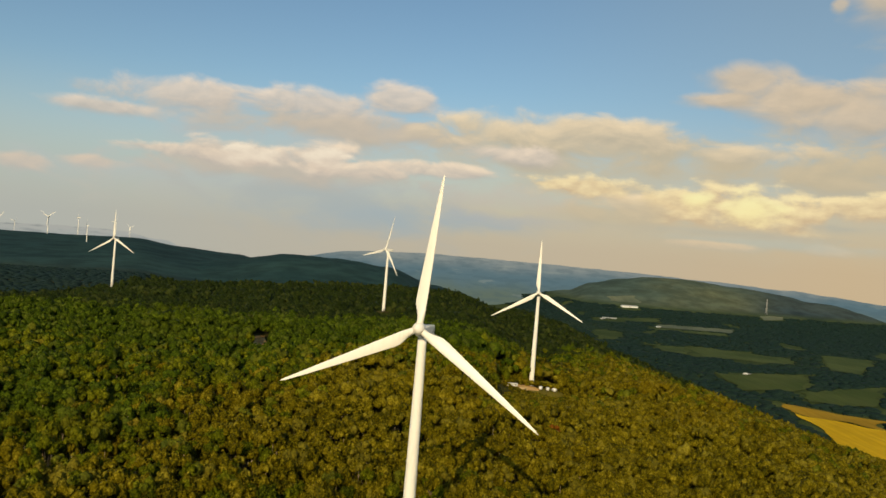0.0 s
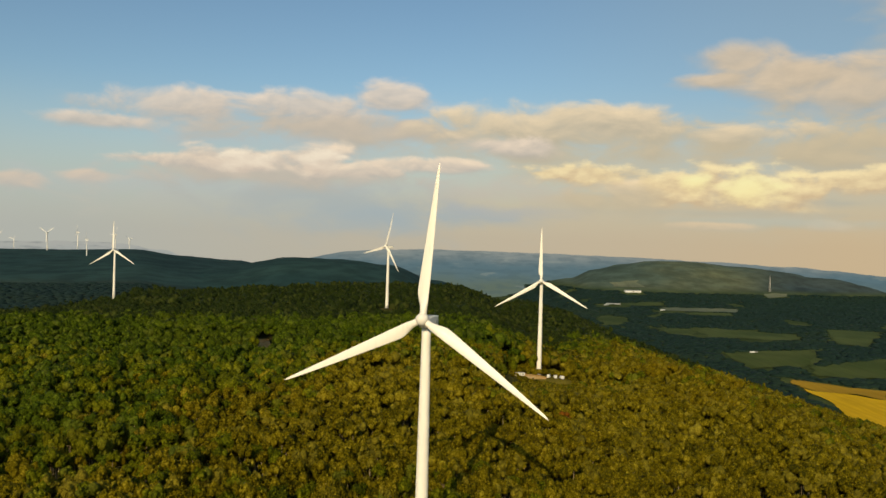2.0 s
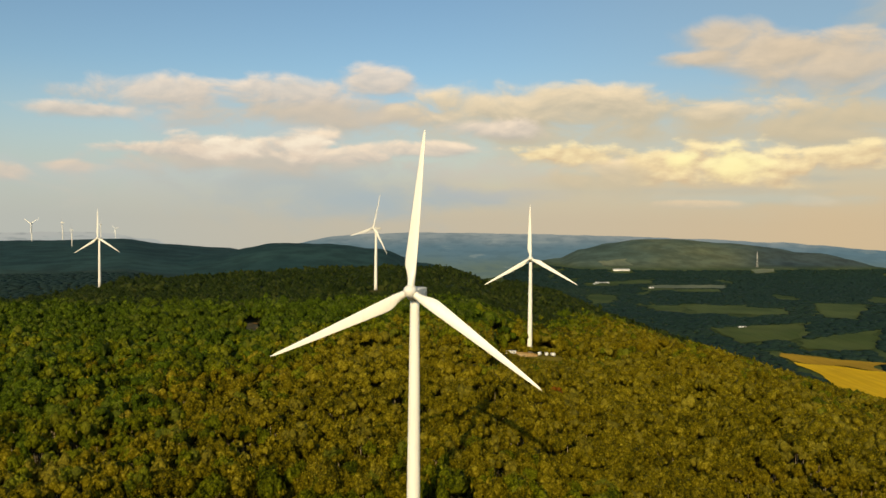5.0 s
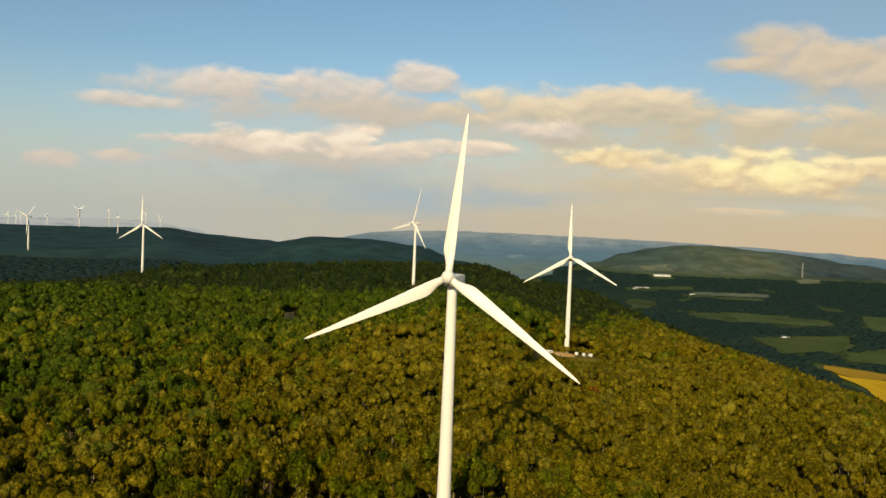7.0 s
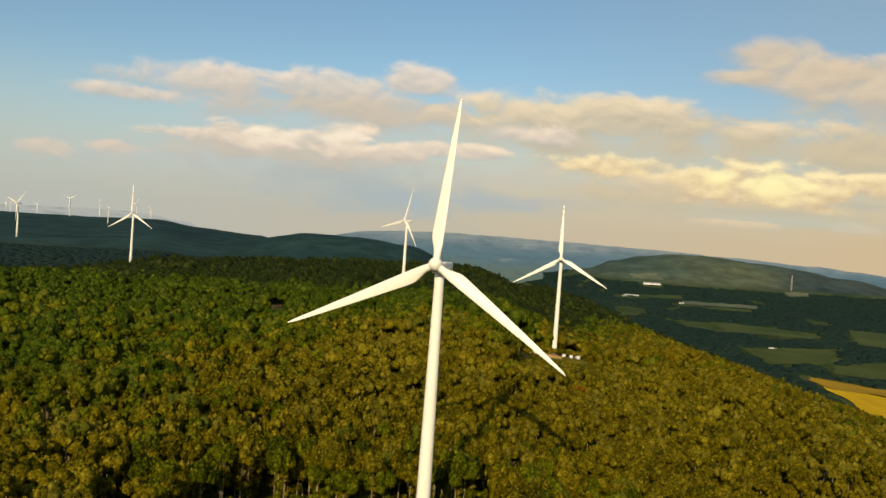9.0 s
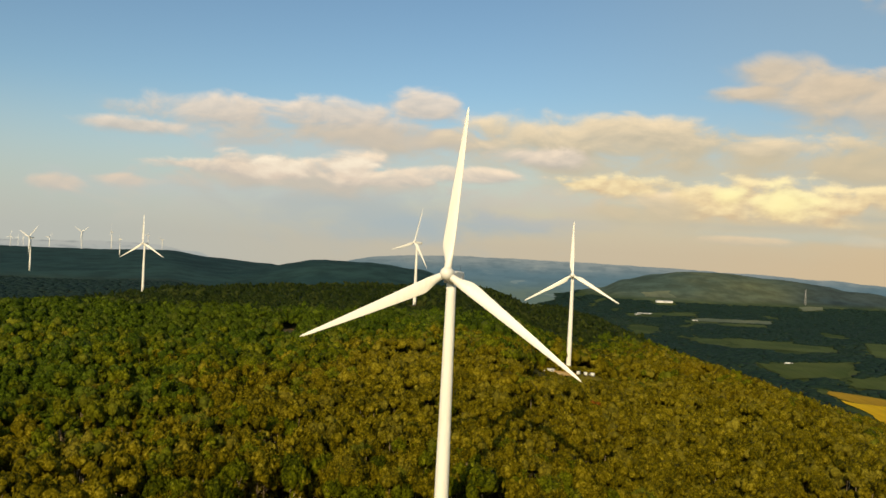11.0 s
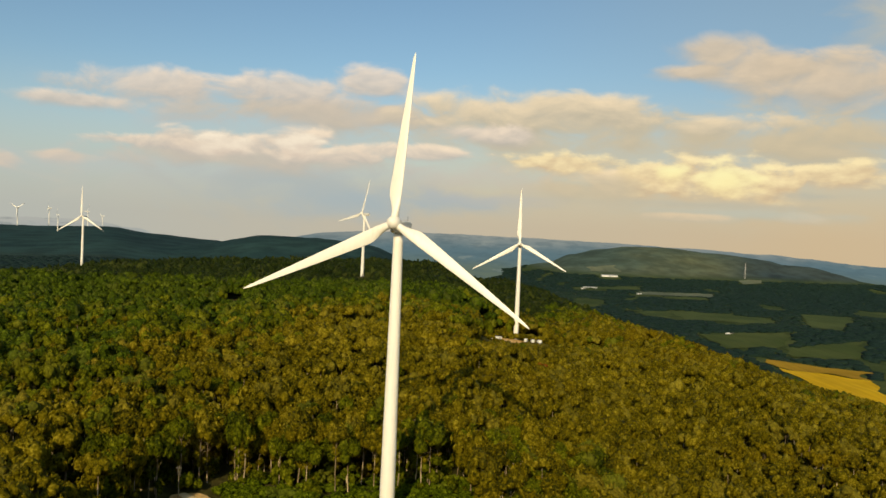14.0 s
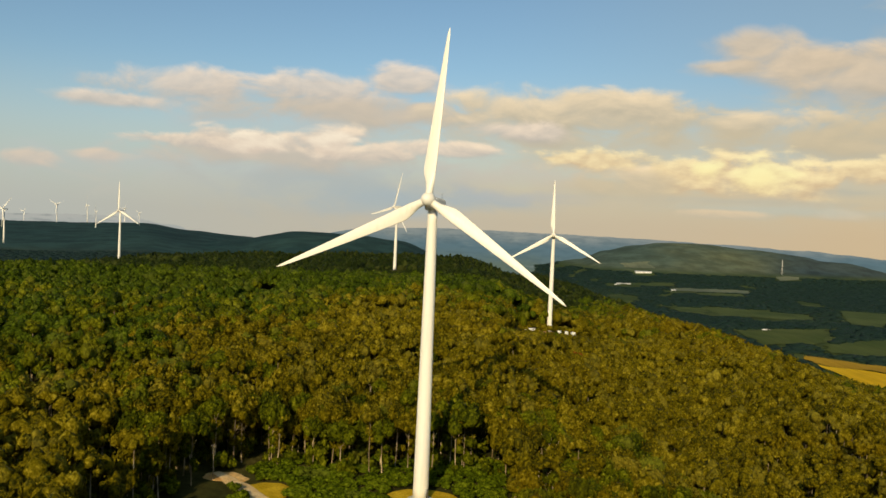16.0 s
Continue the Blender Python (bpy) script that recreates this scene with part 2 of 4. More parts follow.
def two_tone(a, b, scale, fine, low=0.35, high=0.68):
    def paint(n, place):
        c = n.mix(n.step(n.noise(place, scale, 4.0, 0.55), low, high), a, b)
        grain = n.step(n.noise(place, fine, 3.0, 0.6), 0.3, 0.7, 0.72, 1.22)
        return n.mix(1.0, c, n.add("ShaderNodeCombineColor", i0=grain, i1=grain, i2=grain).outputs[0], "MULTIPLY")
    return paint


BARK = material("grey_bark", two_tone((0.15, 0.105, 0.050, 1), (0.46, 0.36, 0.21, 1), 0.25, 5.0), 0.9, (0.5, 0.05, rough_height(6.0)))


def land_paint(n, place):
    """Leaf litter near by, far hills tinted with haze and cloud shade, rough grass down in the valley."""
    litter = two_tone((0.030, 0.032, 0.008, 1), (0.070, 0.062, 0.016, 1), 0.03, 0.5)(n, place)
    grass = two_tone((0.036, 0.056, 0.017, 1), (0.068, 0.088, 0.027, 1), 0.008, 0.2)(n, place)
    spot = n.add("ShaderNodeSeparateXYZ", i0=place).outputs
    # distance haze and cloud shade mixed into the hill colours
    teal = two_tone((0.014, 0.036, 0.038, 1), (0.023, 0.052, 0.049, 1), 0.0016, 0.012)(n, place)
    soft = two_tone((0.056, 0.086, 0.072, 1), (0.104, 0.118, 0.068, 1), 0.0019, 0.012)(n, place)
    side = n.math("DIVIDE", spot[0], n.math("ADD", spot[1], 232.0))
    # bluer, darker flank: cloud shade painted on the right hill
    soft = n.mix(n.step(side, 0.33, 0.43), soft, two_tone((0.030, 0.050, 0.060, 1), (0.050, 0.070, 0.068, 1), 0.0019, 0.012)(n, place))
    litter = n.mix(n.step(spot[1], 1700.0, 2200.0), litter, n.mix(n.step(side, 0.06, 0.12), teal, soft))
    return n.mix(n.step(spot[2], -95.0, -125.0), litter, grass)


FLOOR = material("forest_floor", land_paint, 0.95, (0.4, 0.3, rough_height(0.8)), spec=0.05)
GRASS = material("dry_grass", two_tone((0.36, 0.24, 0.008, 1), (0.54, 0.37, 0.022, 1), 0.16, 2.5), 0.95, (0.6, 0.12, rough_height(3.0)), spec=0.05)
GRAVEL = material("gravel", two_tone((0.60, 0.41, 0.18, 1), (0.74, 0.56, 0.30, 1), 0.25, 6.0), 0.92, (0.6, 0.05, rough_height(9.0)))
EARTH = material("bare_earth", two_tone((0.48, 0.25, 0.06, 1), (0.66, 0.45, 0.18, 1), 0.07, 1.0), 0.95, (0.6, 0.15, rough_height(1.5)))
CONCRETE = material("concrete", two_tone((0.42, 0.40, 0.35, 1), (0.55, 0.52, 0.46, 1), 0.8, 8.0), 0.85, (0.3, 0.01, rough_height(12.0)))


def turbine_paint(n, place):
    streak = n.add("ShaderNodeMapping", Vector=place, Scale=(1.0, 1.0, 0.06)).outputs[0]
    f = n.step(n.noise(streak, 1.6, 5.0, 0.6), 0.48, 0.78, 0.0, 0.5)
    c = n.mix(f, (0.80, 0.775, 0.69, 1), (0.66, 0.63, 0.54, 1))
    return n.mix(n.step(n.noise(place, 0.35, 3.0, 0.5), 0.4, 0.7, 0.0, 0.25), c, (0.70, 0.69, 0.66, 1))


WHITE = material("white_turbine_paint", turbine_paint, 0.42, (0.04, 0.01, rough_height(3.0)), spec=0.4)
DARK_STEEL = material("dark_steel", two_tone((0.10, 0.10, 0.10, 1), (0.20, 0.19, 0.18, 1), 1.0, 6.0), 0.55, metal=0.4)
GREY_PAINT = material("grey_paint", two_tone((0.34, 0.34, 0.33, 1), (0.46, 0.45, 0.43, 1), 0.7, 4.0), 0.55)
WEATHERED = material("weathered_wood", two_tone((0.16, 0.13, 0.08, 1), (0.28, 0.23, 0.15, 1), 0.6, 5.0), 0.9, (0.5, 0.02, rough_height(8.0)))
WALL_WHITE = material("white_siding", two_tone((0.66, 0.65, 0.62, 1), (0.80, 0.79, 0.76, 1), 0.2, 1.5), 0.7)
ROOF = material("metal_roof", two_tone((0.42, 0.42, 0.42, 1), (0.58, 0.58, 0.57, 1), 0.15, 1.2), 0.45, metal=0.3)
ROOF_DARK = material("shingle_roof", two_tone((0.07, 0.065, 0.06, 1), (0.13, 0.12, 0.11, 1), 0.3, 2.0), 0.9)
CAR_WHITE = material("white_car_paint", two_tone((0.74, 0.74, 0.72, 1), (0.80, 0.80, 0.78, 1), 0.5, 3.0), 0.3, spec=0.5)
CAR_GLASS = material("dark_car_glass", two_tone((0.015, 0.018, 0.02, 1), (0.03, 0.035, 0.04, 1), 0.5, 3.0), 0.08, spec=0.6)
RUBBER = material("tyre_rubber", two_tone((0.018, 0.018, 0.018, 1), (0.035, 0.034, 0.032, 1), 2.0, 12.0), 0.85)


def crop(name, a, b, row_way, rows):
    """A field with faint drill rows."""
    def paint(n, place):
        turned = n.add("ShaderNodeMapping", Vector=place, Rotation=(0, 0, row_way), Scale=(rows, rows * 0.04, 0.0)).outputs[0]
        c = n.mix(n.step(n.noise(place, 0.006, 4.0, 0.55), 0.35, 0.68), a, b)
        g = n.step(n.noise(turned, 1.0, 3.0, 0.6), 0.3, 0.7, 0.88, 1.10)
        return n.mix(1.0, c, n.add("ShaderNodeCombineColor", i0=g, i1=g, i2=g).outputs[0], "MULTIPLY")
    return material(name, paint, 0.95, (0.5, 0.3, rough_height(0.4)), spec=0.04)


RIPE = crop("ripe_crop", (0.50, 0.31, 0.008, 1), (0.64, 0.41, 0.014, 1), 0.5, 0.12)
# the upper crop, browner: cloud shade put into its colour
SHADED_CROP = crop("shaded_crop", (0.26, 0.160, 0.014, 1), (0.35, 0.215, 0.018, 1), 0.5, 0.12)
MEADOW = crop("meadow", (0.048, 0.070, 0.019, 1), (0.072, 0.090, 0.027, 1), 0.2, 0.1)
PAD_GRASS = crop("pad_grass", (0.11, 0.095, 0.012, 1), (0.19, 0.15, 0.022, 1), 0.2, 0.4)
PASTURE = crop("pasture", (0.042, 0.064, 0.022, 1), (0.072, 0.094, 0.032, 1), 0.9, 0.1)
PALE_FIELD = crop("pale_field", (0.10, 0.122, 0.085, 1), (0.15, 0.165, 0.105, 1), 0.0, 0.1)


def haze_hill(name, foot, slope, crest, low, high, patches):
    """Backdrop hills with haze painted into a glowing colour: foot, slope and crest by height, with paler clearings."""
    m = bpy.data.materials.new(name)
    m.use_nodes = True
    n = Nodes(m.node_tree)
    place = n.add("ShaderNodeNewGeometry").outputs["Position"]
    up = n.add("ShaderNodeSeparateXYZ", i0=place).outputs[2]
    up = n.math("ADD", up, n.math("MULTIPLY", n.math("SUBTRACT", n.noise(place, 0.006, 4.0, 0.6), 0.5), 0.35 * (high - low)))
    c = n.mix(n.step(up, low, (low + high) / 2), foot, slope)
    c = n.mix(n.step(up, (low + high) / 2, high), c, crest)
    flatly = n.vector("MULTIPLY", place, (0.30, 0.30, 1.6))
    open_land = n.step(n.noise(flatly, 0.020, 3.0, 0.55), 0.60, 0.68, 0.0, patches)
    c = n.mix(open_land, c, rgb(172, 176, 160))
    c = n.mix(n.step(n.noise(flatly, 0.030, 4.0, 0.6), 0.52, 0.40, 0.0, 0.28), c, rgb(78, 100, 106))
    # the painted haze glows by itself, without the sun
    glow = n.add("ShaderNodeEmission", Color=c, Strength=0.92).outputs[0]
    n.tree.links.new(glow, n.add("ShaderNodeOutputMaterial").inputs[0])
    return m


HAZE_HILL = haze_hill("hazed_glow_hills", rgb(104, 118, 104), rgb(98, 122, 128), rgb(148, 154, 148), -170.0, 45.0, 0.22)
FAINT_HILL = haze_hill("hazed_glow_plateau", rgb(168, 174, 170), rgb(176, 180, 174), rgb(184, 184, 176), -100.0, 30.0, 0.0)

# ---- the land ----
def ease(v):
    v = np.clip(v, 0.0, 1.0)
    return v * v * (3 - 2 * v)


def waves(x, y, size, seed):
    """A soft uneven swell, -1 to 1, out of a few crossing waves."""
    r = np.random.RandomState(seed)
    total = 0.0
    for k in range(7):
        way, phase, s = r.uniform(0, 6.283), r.uniform(0, 6.283), size * r.uniform(0.6, 1.7)
        total = total + np.sin((x * math.cos(way) + y * math.sin(way)) * 6.283 / s + phase)
    return total / 4.2


def spline(v, knots, values):
    """Smooth values between a few knots."""
    v = np.asarray(v, float)
    k = np.clip(np.searchsorted(knots, v) - 1, 0, len(knots) - 2)
    knots, values = np.asarray(knots, float), np.asarray(values, float)
    return values[k] + (values[k + 1] - values[k]) * ease((v - knots[k]) / (knots[k + 1] - knots[k]))


def ground_z(x, y):
    x, y = np.asarray(x, float), np.asarray(y, float)
    # the wooded ridge on which the turbines stand
    top = -26 * ease((x - 20) / 110) - 55 * ease((x - 180) / 230) + 8 * ease(y / 800) * (1 - ease((x - 60) / 80))
    top = top - 28 * ease((-x - 350) / 250) - 14 * ease((y - 850) / 650) + 4 * ease((-x - 30) / 90) * (1 - ease((y - 150) / 200))
    top = top - 4 * ease((x - 285) / 90) + 5 * np.exp(-((x - 225) / 70) ** 2) * ease((y - 250) / 200) * (1 - ease((y - 800) / 200)) - 9 * ease((y - 430) / 330) - 10 * np.exp(-(((x - 100) / 95) ** 2) - ((y - 432) / 48) ** 2)
    for kx, ky, rise in ((91, 506, -0.1), (-67.6, 818, 11.6), (-496, 1024, 9.0)):      # knolls under the turbines
        top = top + rise * np.exp(-((x - kx) ** 2 + (y - ky) ** 2) / 32.0 ** 2)
    top = top + 1.6 * waves(x, y, 190, 3) * ease((np.hypot(x, y) - 45) / 120)
    pad = 1 - ease((np.hypot((x - 88) / 1.4, y - 492) - 17) / 22)            # levelled ground of the second turbine
    top = top + (-18.4 - 0.05 * (x - 93) - top) * pad
    back_edge = spline(x, [-900, -700, -500, -150, 400], [760, 850, 1130, 1600, 1650])
    on_ridge = (1 - ease((x - 372 - 48 * ease((y - 280) / 300) + 0.10 * np.maximum(y - 650, 0)) / 195)) * (1 - ease((y - back_edge) / 480)) * ease((x + 1050) / 350)
    slant = x / np.maximum(y + 232.0, 1.0)
    rise = 60 * ease((slant - 0.11) / 0.08) - 75 * (1 - ease((slant - 0.05) / 0.09)) * (slant > -0.1)
    floor = -150 + rise * ease((y - 2600) / 2200) * ease((1900 - x) / 900) + 5 * waves(x, y, 900, 5)
    floor = np.where(x < -200, np.maximum(floor, floor + 45 * ease((-x - 200) / 700)), floor)
    z = floor + (top - floor) * on_ridge
    # hills beyond, each a crest with its own outline
    d = np.maximum(y + 232.0, 1.0)
    side = x / d
    crest = spline(side, [-0.75, -0.54, -0.47, -0.37, -0.317, -0.25, -0.20], [-20, -14, -10, 2, -24, -44, -120])
    left = np.exp(-(((y - 3540) / np.where(y < 3540, 1900, 1500)) ** 2))
    z = np.maximum(z, floor + (crest - floor) * left * (side < -0.2) * ease((y - 900) / 900))
    crest2 = spline(side, [-0.34, -0.27, -0.18, -0.12, -0.065, -0.01, 0.05], [-120, -30, 13, 10, -6, -56, -120])
    hump = np.exp(-(((y - 2790) / np.where(y < 2790, 900, 420)) ** 2))
    z = np.maximum(z, floor + (crest2 - floor) * hump * ease((y - 1500) / 500) * (side > -0.34) * (side < 0.05))
    crest3 = spline(side, [0.10, 0.15, 0.18, 0.213, 0.25, 0.29, 0.35, 0.41, 0.44, 0.475, 0.505, 0.54, 0.70], [-140, -98, -45, -12, 9, 11, -8, -25, -37, -32, -45, -68, -75])
    right = np.exp(-(((y - 4150) / np.where(y < 4150, 420, 420)) ** 2))
    z = np.maximum(z, floor + (crest3 - floor) * right * (side > 0.10))
    return z + (1.2 * waves(x, y, 70, 9)) * ease((np.hypot(x, y) - 400) / 900)


def gz(x, y):
    return float(ground_z(x, y))


def mesh_of(name, verts, faces, mat, smooth=True):
    me = bpy.data.meshes.new(name)
    verts, faces = np.asarray(verts, np.float32), np.asarray(faces, np.int32)
    me.vertices.add(len(verts))
    me.vertices.foreach_set("co", verts.ravel())
    side = faces.shape[1]
    me.loops.add(faces.size)
    me.loops.foreach_set("vertex_index", faces.ravel())
    me.polygons.add(len(faces))
    me.polygons.foreach_set("loop_start", np.arange(0, faces.size, side, dtype=np.int32))
    me.polygons.foreach_set("use_smooth", np.full(len(faces), smooth))
    me.materials.append(mat)
    me.update(calc_edges=True)
    return me


def grid_faces(nx, ny):
    a = (np.arange(ny - 1)[:, None] * nx + np.arange(nx - 1)).ravel()
    return np.stack([a, a + 1, a + nx + 1, a + nx], 1)


def spaced(marks):
    """Grid lines: (to, step) after a start."""
    out = [marks[0]]
    for to, step in marks[1:]:
        n = max(1, round((to - out[-1]) / step))
        out += list(np.linspace(out[-1], to, n + 1)[1:])
    return np.array(out)


xs = spaced([-4900, (-2600, 90), (-700, 40), (-260, 16), (260, 7), (700, 16), (2600, 40), (4900, 90)])
ys = spaced([-4900, (-800, 160), (-120, 30), (260, 7), (900, 14), (2400, 34), (4900, 40)])
gx, gy = np.meshgrid(xs, ys)
land = np.stack([gx.ravel(), gy.ravel(), ground_z(gx, gy).ravel()], 1)
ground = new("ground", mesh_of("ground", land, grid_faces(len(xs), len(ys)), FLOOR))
tagged(ground, "dark forest floor and valley land, far hills tinted with painted haze and shade", "ground", kind="structure")


def draped(name, corners, mat, label, lift=0.5, cells=14, category="field", warp=0.0, seed=1):
    """A field with four corners that lies on the land."""
    a, b, c, d = (np.array(p, float) for p in corners)
    s, t = np.meshgrid(np.linspace(0, 1, cells + 1), np.linspace(0, 1, cells + 1))
    s, t = s.ravel()[:, None], t.ravel()[:, None]
    p = (1 - s) * (1 - t) * a + s * (1 - t) * b + s * t * c + (1 - s) * t * d
    if warp:
        p = p + warp * np.stack([waves(p[:, 0], p[:, 1], warp * 9, seed), waves(p[:, 0], p[:, 1], warp * 9, seed + 1)], 1)
    z = ground_z(p[:, 0], p[:, 1]) + lift
    v = np.column_stack([p, z])
    f = grid_faces(cells + 1, cells + 1)
    return tagged(new(name, mesh_of(name, v, f, mat)), label, category, kind="structure")


FIELDS = [  # corners, material, label
    (((645, 1242), (600, 850), (690, 952), (752, 1135)), RIPE, "golden ripe crop field at the foot of the wooded ridge"),
    (((652, 1338), (648, 1248), (754, 1141), (799, 1236)), SHADED_CROP, "orange-brown part of the crop field with painted cloud shade"),
    (((641, 1652), (632, 1448), (785, 1528), (922, 1816)), MEADOW, "green meadow on the valley floor"),
    (((766, 1486), (732, 1378), (862, 1380), (1053, 1708)), MEADOW, "green meadow between dark hedges"),
    (((1177, 2312), (1049, 1964), (1109, 1932), (1321, 2284)), PASTURE, "dull green pasture between tree belts"),
    (((619, 2268), (649, 2112), (701, 2044), (739, 2228)), PASTURE, "narrow pasture strip among dark woods"),
    (((766, 2276), (727, 2028), (968, 2024), (1008, 2160)), PASTURE, "long pasture strip among dark woods"),
    (((833, 2966), (825, 2844), (1081, 2836), (1135, 2992)), PALE_FIELD, "pale mown field strip in the far valley"),
    (((868, 2690), (1011, 2680), (1044, 2790), (896, 2795)), PASTURE, "thin pasture strip in the far valley"),
    (((1463, 3584), (1444, 3490), (1556, 3538), (1582, 3622)), PALE_FIELD, "pale field below the tall mast"),
    (((640, 3050), (650, 2990), (860, 3040), (900, 3200)), PASTURE, "pasture strip beside a far farm"),
    (((784, 3700), (786, 3610), (922, 3604), (917, 3720)), PALE_FIELD, "pale sunlit field on the far hillside"),
]
for n, (corners, mat, label) in enumerate(FIELDS):
    draped("field", corners, mat, label, 1.6, 18, "field", 11.0, n)


def distant_ridge(name, far, sides, heights, mat, label, depth=340.0, foot=-240.0, seed=1):
    """A range beyond the valley: a long slope up to a crest."""
    s = np.linspace(sides[0], sides[-1], 260)
    way = np.arctan(s)
    top = spline(s, sides, heights) + 2.5 * waves(far * s, far, 160, seed) + 1.2 * waves(far * s, far, 45, seed + 1)
    v = []
    for f in np.linspace(0, 1, 9):
        out = far - depth * (1 - f)
        v.append(np.column_stack([out * np.sin(way), out * np.cos(way) - 232, foot + (top - foot) * f]))
    v.append(np.column_stack([(far + 40) * np.sin(way), (far + 40) * np.cos(way) - 232, top - 30]))
    return tagged(new(name, mesh_of(name, np.concatenate(v), grid_faces(len(s), len(v)), mat)), label, "hills", kind="structure")


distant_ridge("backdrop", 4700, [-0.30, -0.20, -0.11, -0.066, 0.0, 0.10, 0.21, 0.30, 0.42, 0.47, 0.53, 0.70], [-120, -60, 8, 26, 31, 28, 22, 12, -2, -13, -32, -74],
              HAZE_HILL, "distant ridge with painted blue haze and clearings behind the valley")
distant_ridge("backdrop", 4740, [-0.75, -0.60, -0.45, -0.40, -0.34, -0.28], [10, 14, 24, 22, -10, -120], FAINT_HILL, "distant plateau faded with painted haze behind the wooded hill", seed=7)

# ---- building helpers ----
def part(name, bm, mat, parent, label="", smooth=True):
    me = bpy.data.meshes.new(name)
    bm.to_mesh(me)
    bm.free()
    me.materials.append(mat)
    if smooth:
        me.polygons.foreach_set("use_smooth", np.full(len(me.polygons), True))
    ob = new(name, me)
    ob.parent = parent
    return tagged(ob, label) if label else ob


def lathe(bm, rings, sides=32, m=None, caps=True):
    """Rings of (radius, height) about z; m moves them."""
    m = m or Matrix()
    loops = []
    for radius, z in rings:
        loops.append([bm.verts.new(m @ Vector((radius * math.cos(6.28319 * k / sides), radius * math.sin(6.28319 * k / sides), z))) for k in range(sides)])
    for a, b in zip(loops, loops[1:]):
        for k in range(sides):
            bm.faces.new((a[k], a[(k + 1) % sides], b[(k + 1) % sides], b[k]))
    if caps:
        bm.faces.new(loops[0][::-1])
        bm.faces.new(loops[-1])
    return bm


def box(bm, lo, hi, bevel=0.0, m=None):
    x0, y0, z0 = lo
    x1, y1, z1 = hi
    made = bmesh.ops.create_cube(bm, size=1.0)["verts"]
    move = (m or Matrix()) @ Matrix.Translation(((x0 + x1) / 2, (y0 + y1) / 2, (z0 + z1) / 2)) @ Matrix.Diagonal((x1 - x0, y1 - y0, z1 - z0, 1))
    bmesh.ops.transform(bm, matrix=move, verts=made)
    if bevel:
        edges = list({e for v in made for e in v.link_edges})
        bmesh.ops.bevel(bm, geom=edges, offset=bevel, segments=2, affect="EDGES")
    return bm


# ---- wind turbines ----
HUB_Z, ROTOR_R, OVERHANG = 78.0, 44.0, 4.5


def blade_mesh(sides, steps):
    """A blade along +z: round root, wide shoulder, twisted taper to a fine tip. The rotor faces -y."""
    bm = bmesh.new()
    loops = []
    for k in range(steps + 1):
        r = 1.3 + (ROTOR_R - 1.3) * (k / steps) ** 1.15
        u = r / ROTOR_R
        root = 1.0 - min(1.0, max(0.0, (u - 0.045) / 0.13))
        root = root * root * (3 - 2 * root)
        chord = 3.05 * (1 - max(0.0, u - 0.2) / 0.8) ** 0.86 + 0.45 if u > 0.2 else 3.5
        chord *= 1.0 if u < 0.97 else max(0.25, 1 - (u - 0.97) * 22)
        chord = chord * (1 - root) + 1.95 * root
        thick = (0.16 + 0.12 * max(0.0, 0.5 - u)) * chord * (1 - root) + 1.95 * root
        twist = -radians(13.0) * (1 - u) ** 2 - radians(2.0)
        lean = -1.7 * u * u
        loop = []
        for s in range(sides):
            a = 6.28319 * s / sides
            px = -chord * (0.5 * math.cos(a) + 0.20 * (1 - root))
            py = thick * 0.5 * math.sin(a) * (1 - 0.55 * (1 - root) * max(0.0, math.cos(a)))
            loop.append(bm.verts.new((px * math.cos(twist) - py * math.sin(twist), px * math.sin(twist) + py * math.cos(twist) + lean, r)))
        loops.append(loop)
    for a, b in zip(loops, loops[1:]):
        for s in range(sides):
            bm.faces.new((a[s], a[(s + 1) % sides], b[(s + 1) % sides], b[s]))
    bm.faces.new(loops[0][::-1])
    bm.faces.new(loops[-1])
    me = bpy.data.meshes.new("blade")
    bm.to_mesh(me)
    bm.free()
    me.materials.append(WHITE)
    me.flip_normals()
    me.polygons.foreach_set("use_smooth", np.full(len(me.polygons), True))
    return me


BLADE_FINE, BLADE_COARSE = blade_mesh(20, 40), blade_mesh(8, 12)


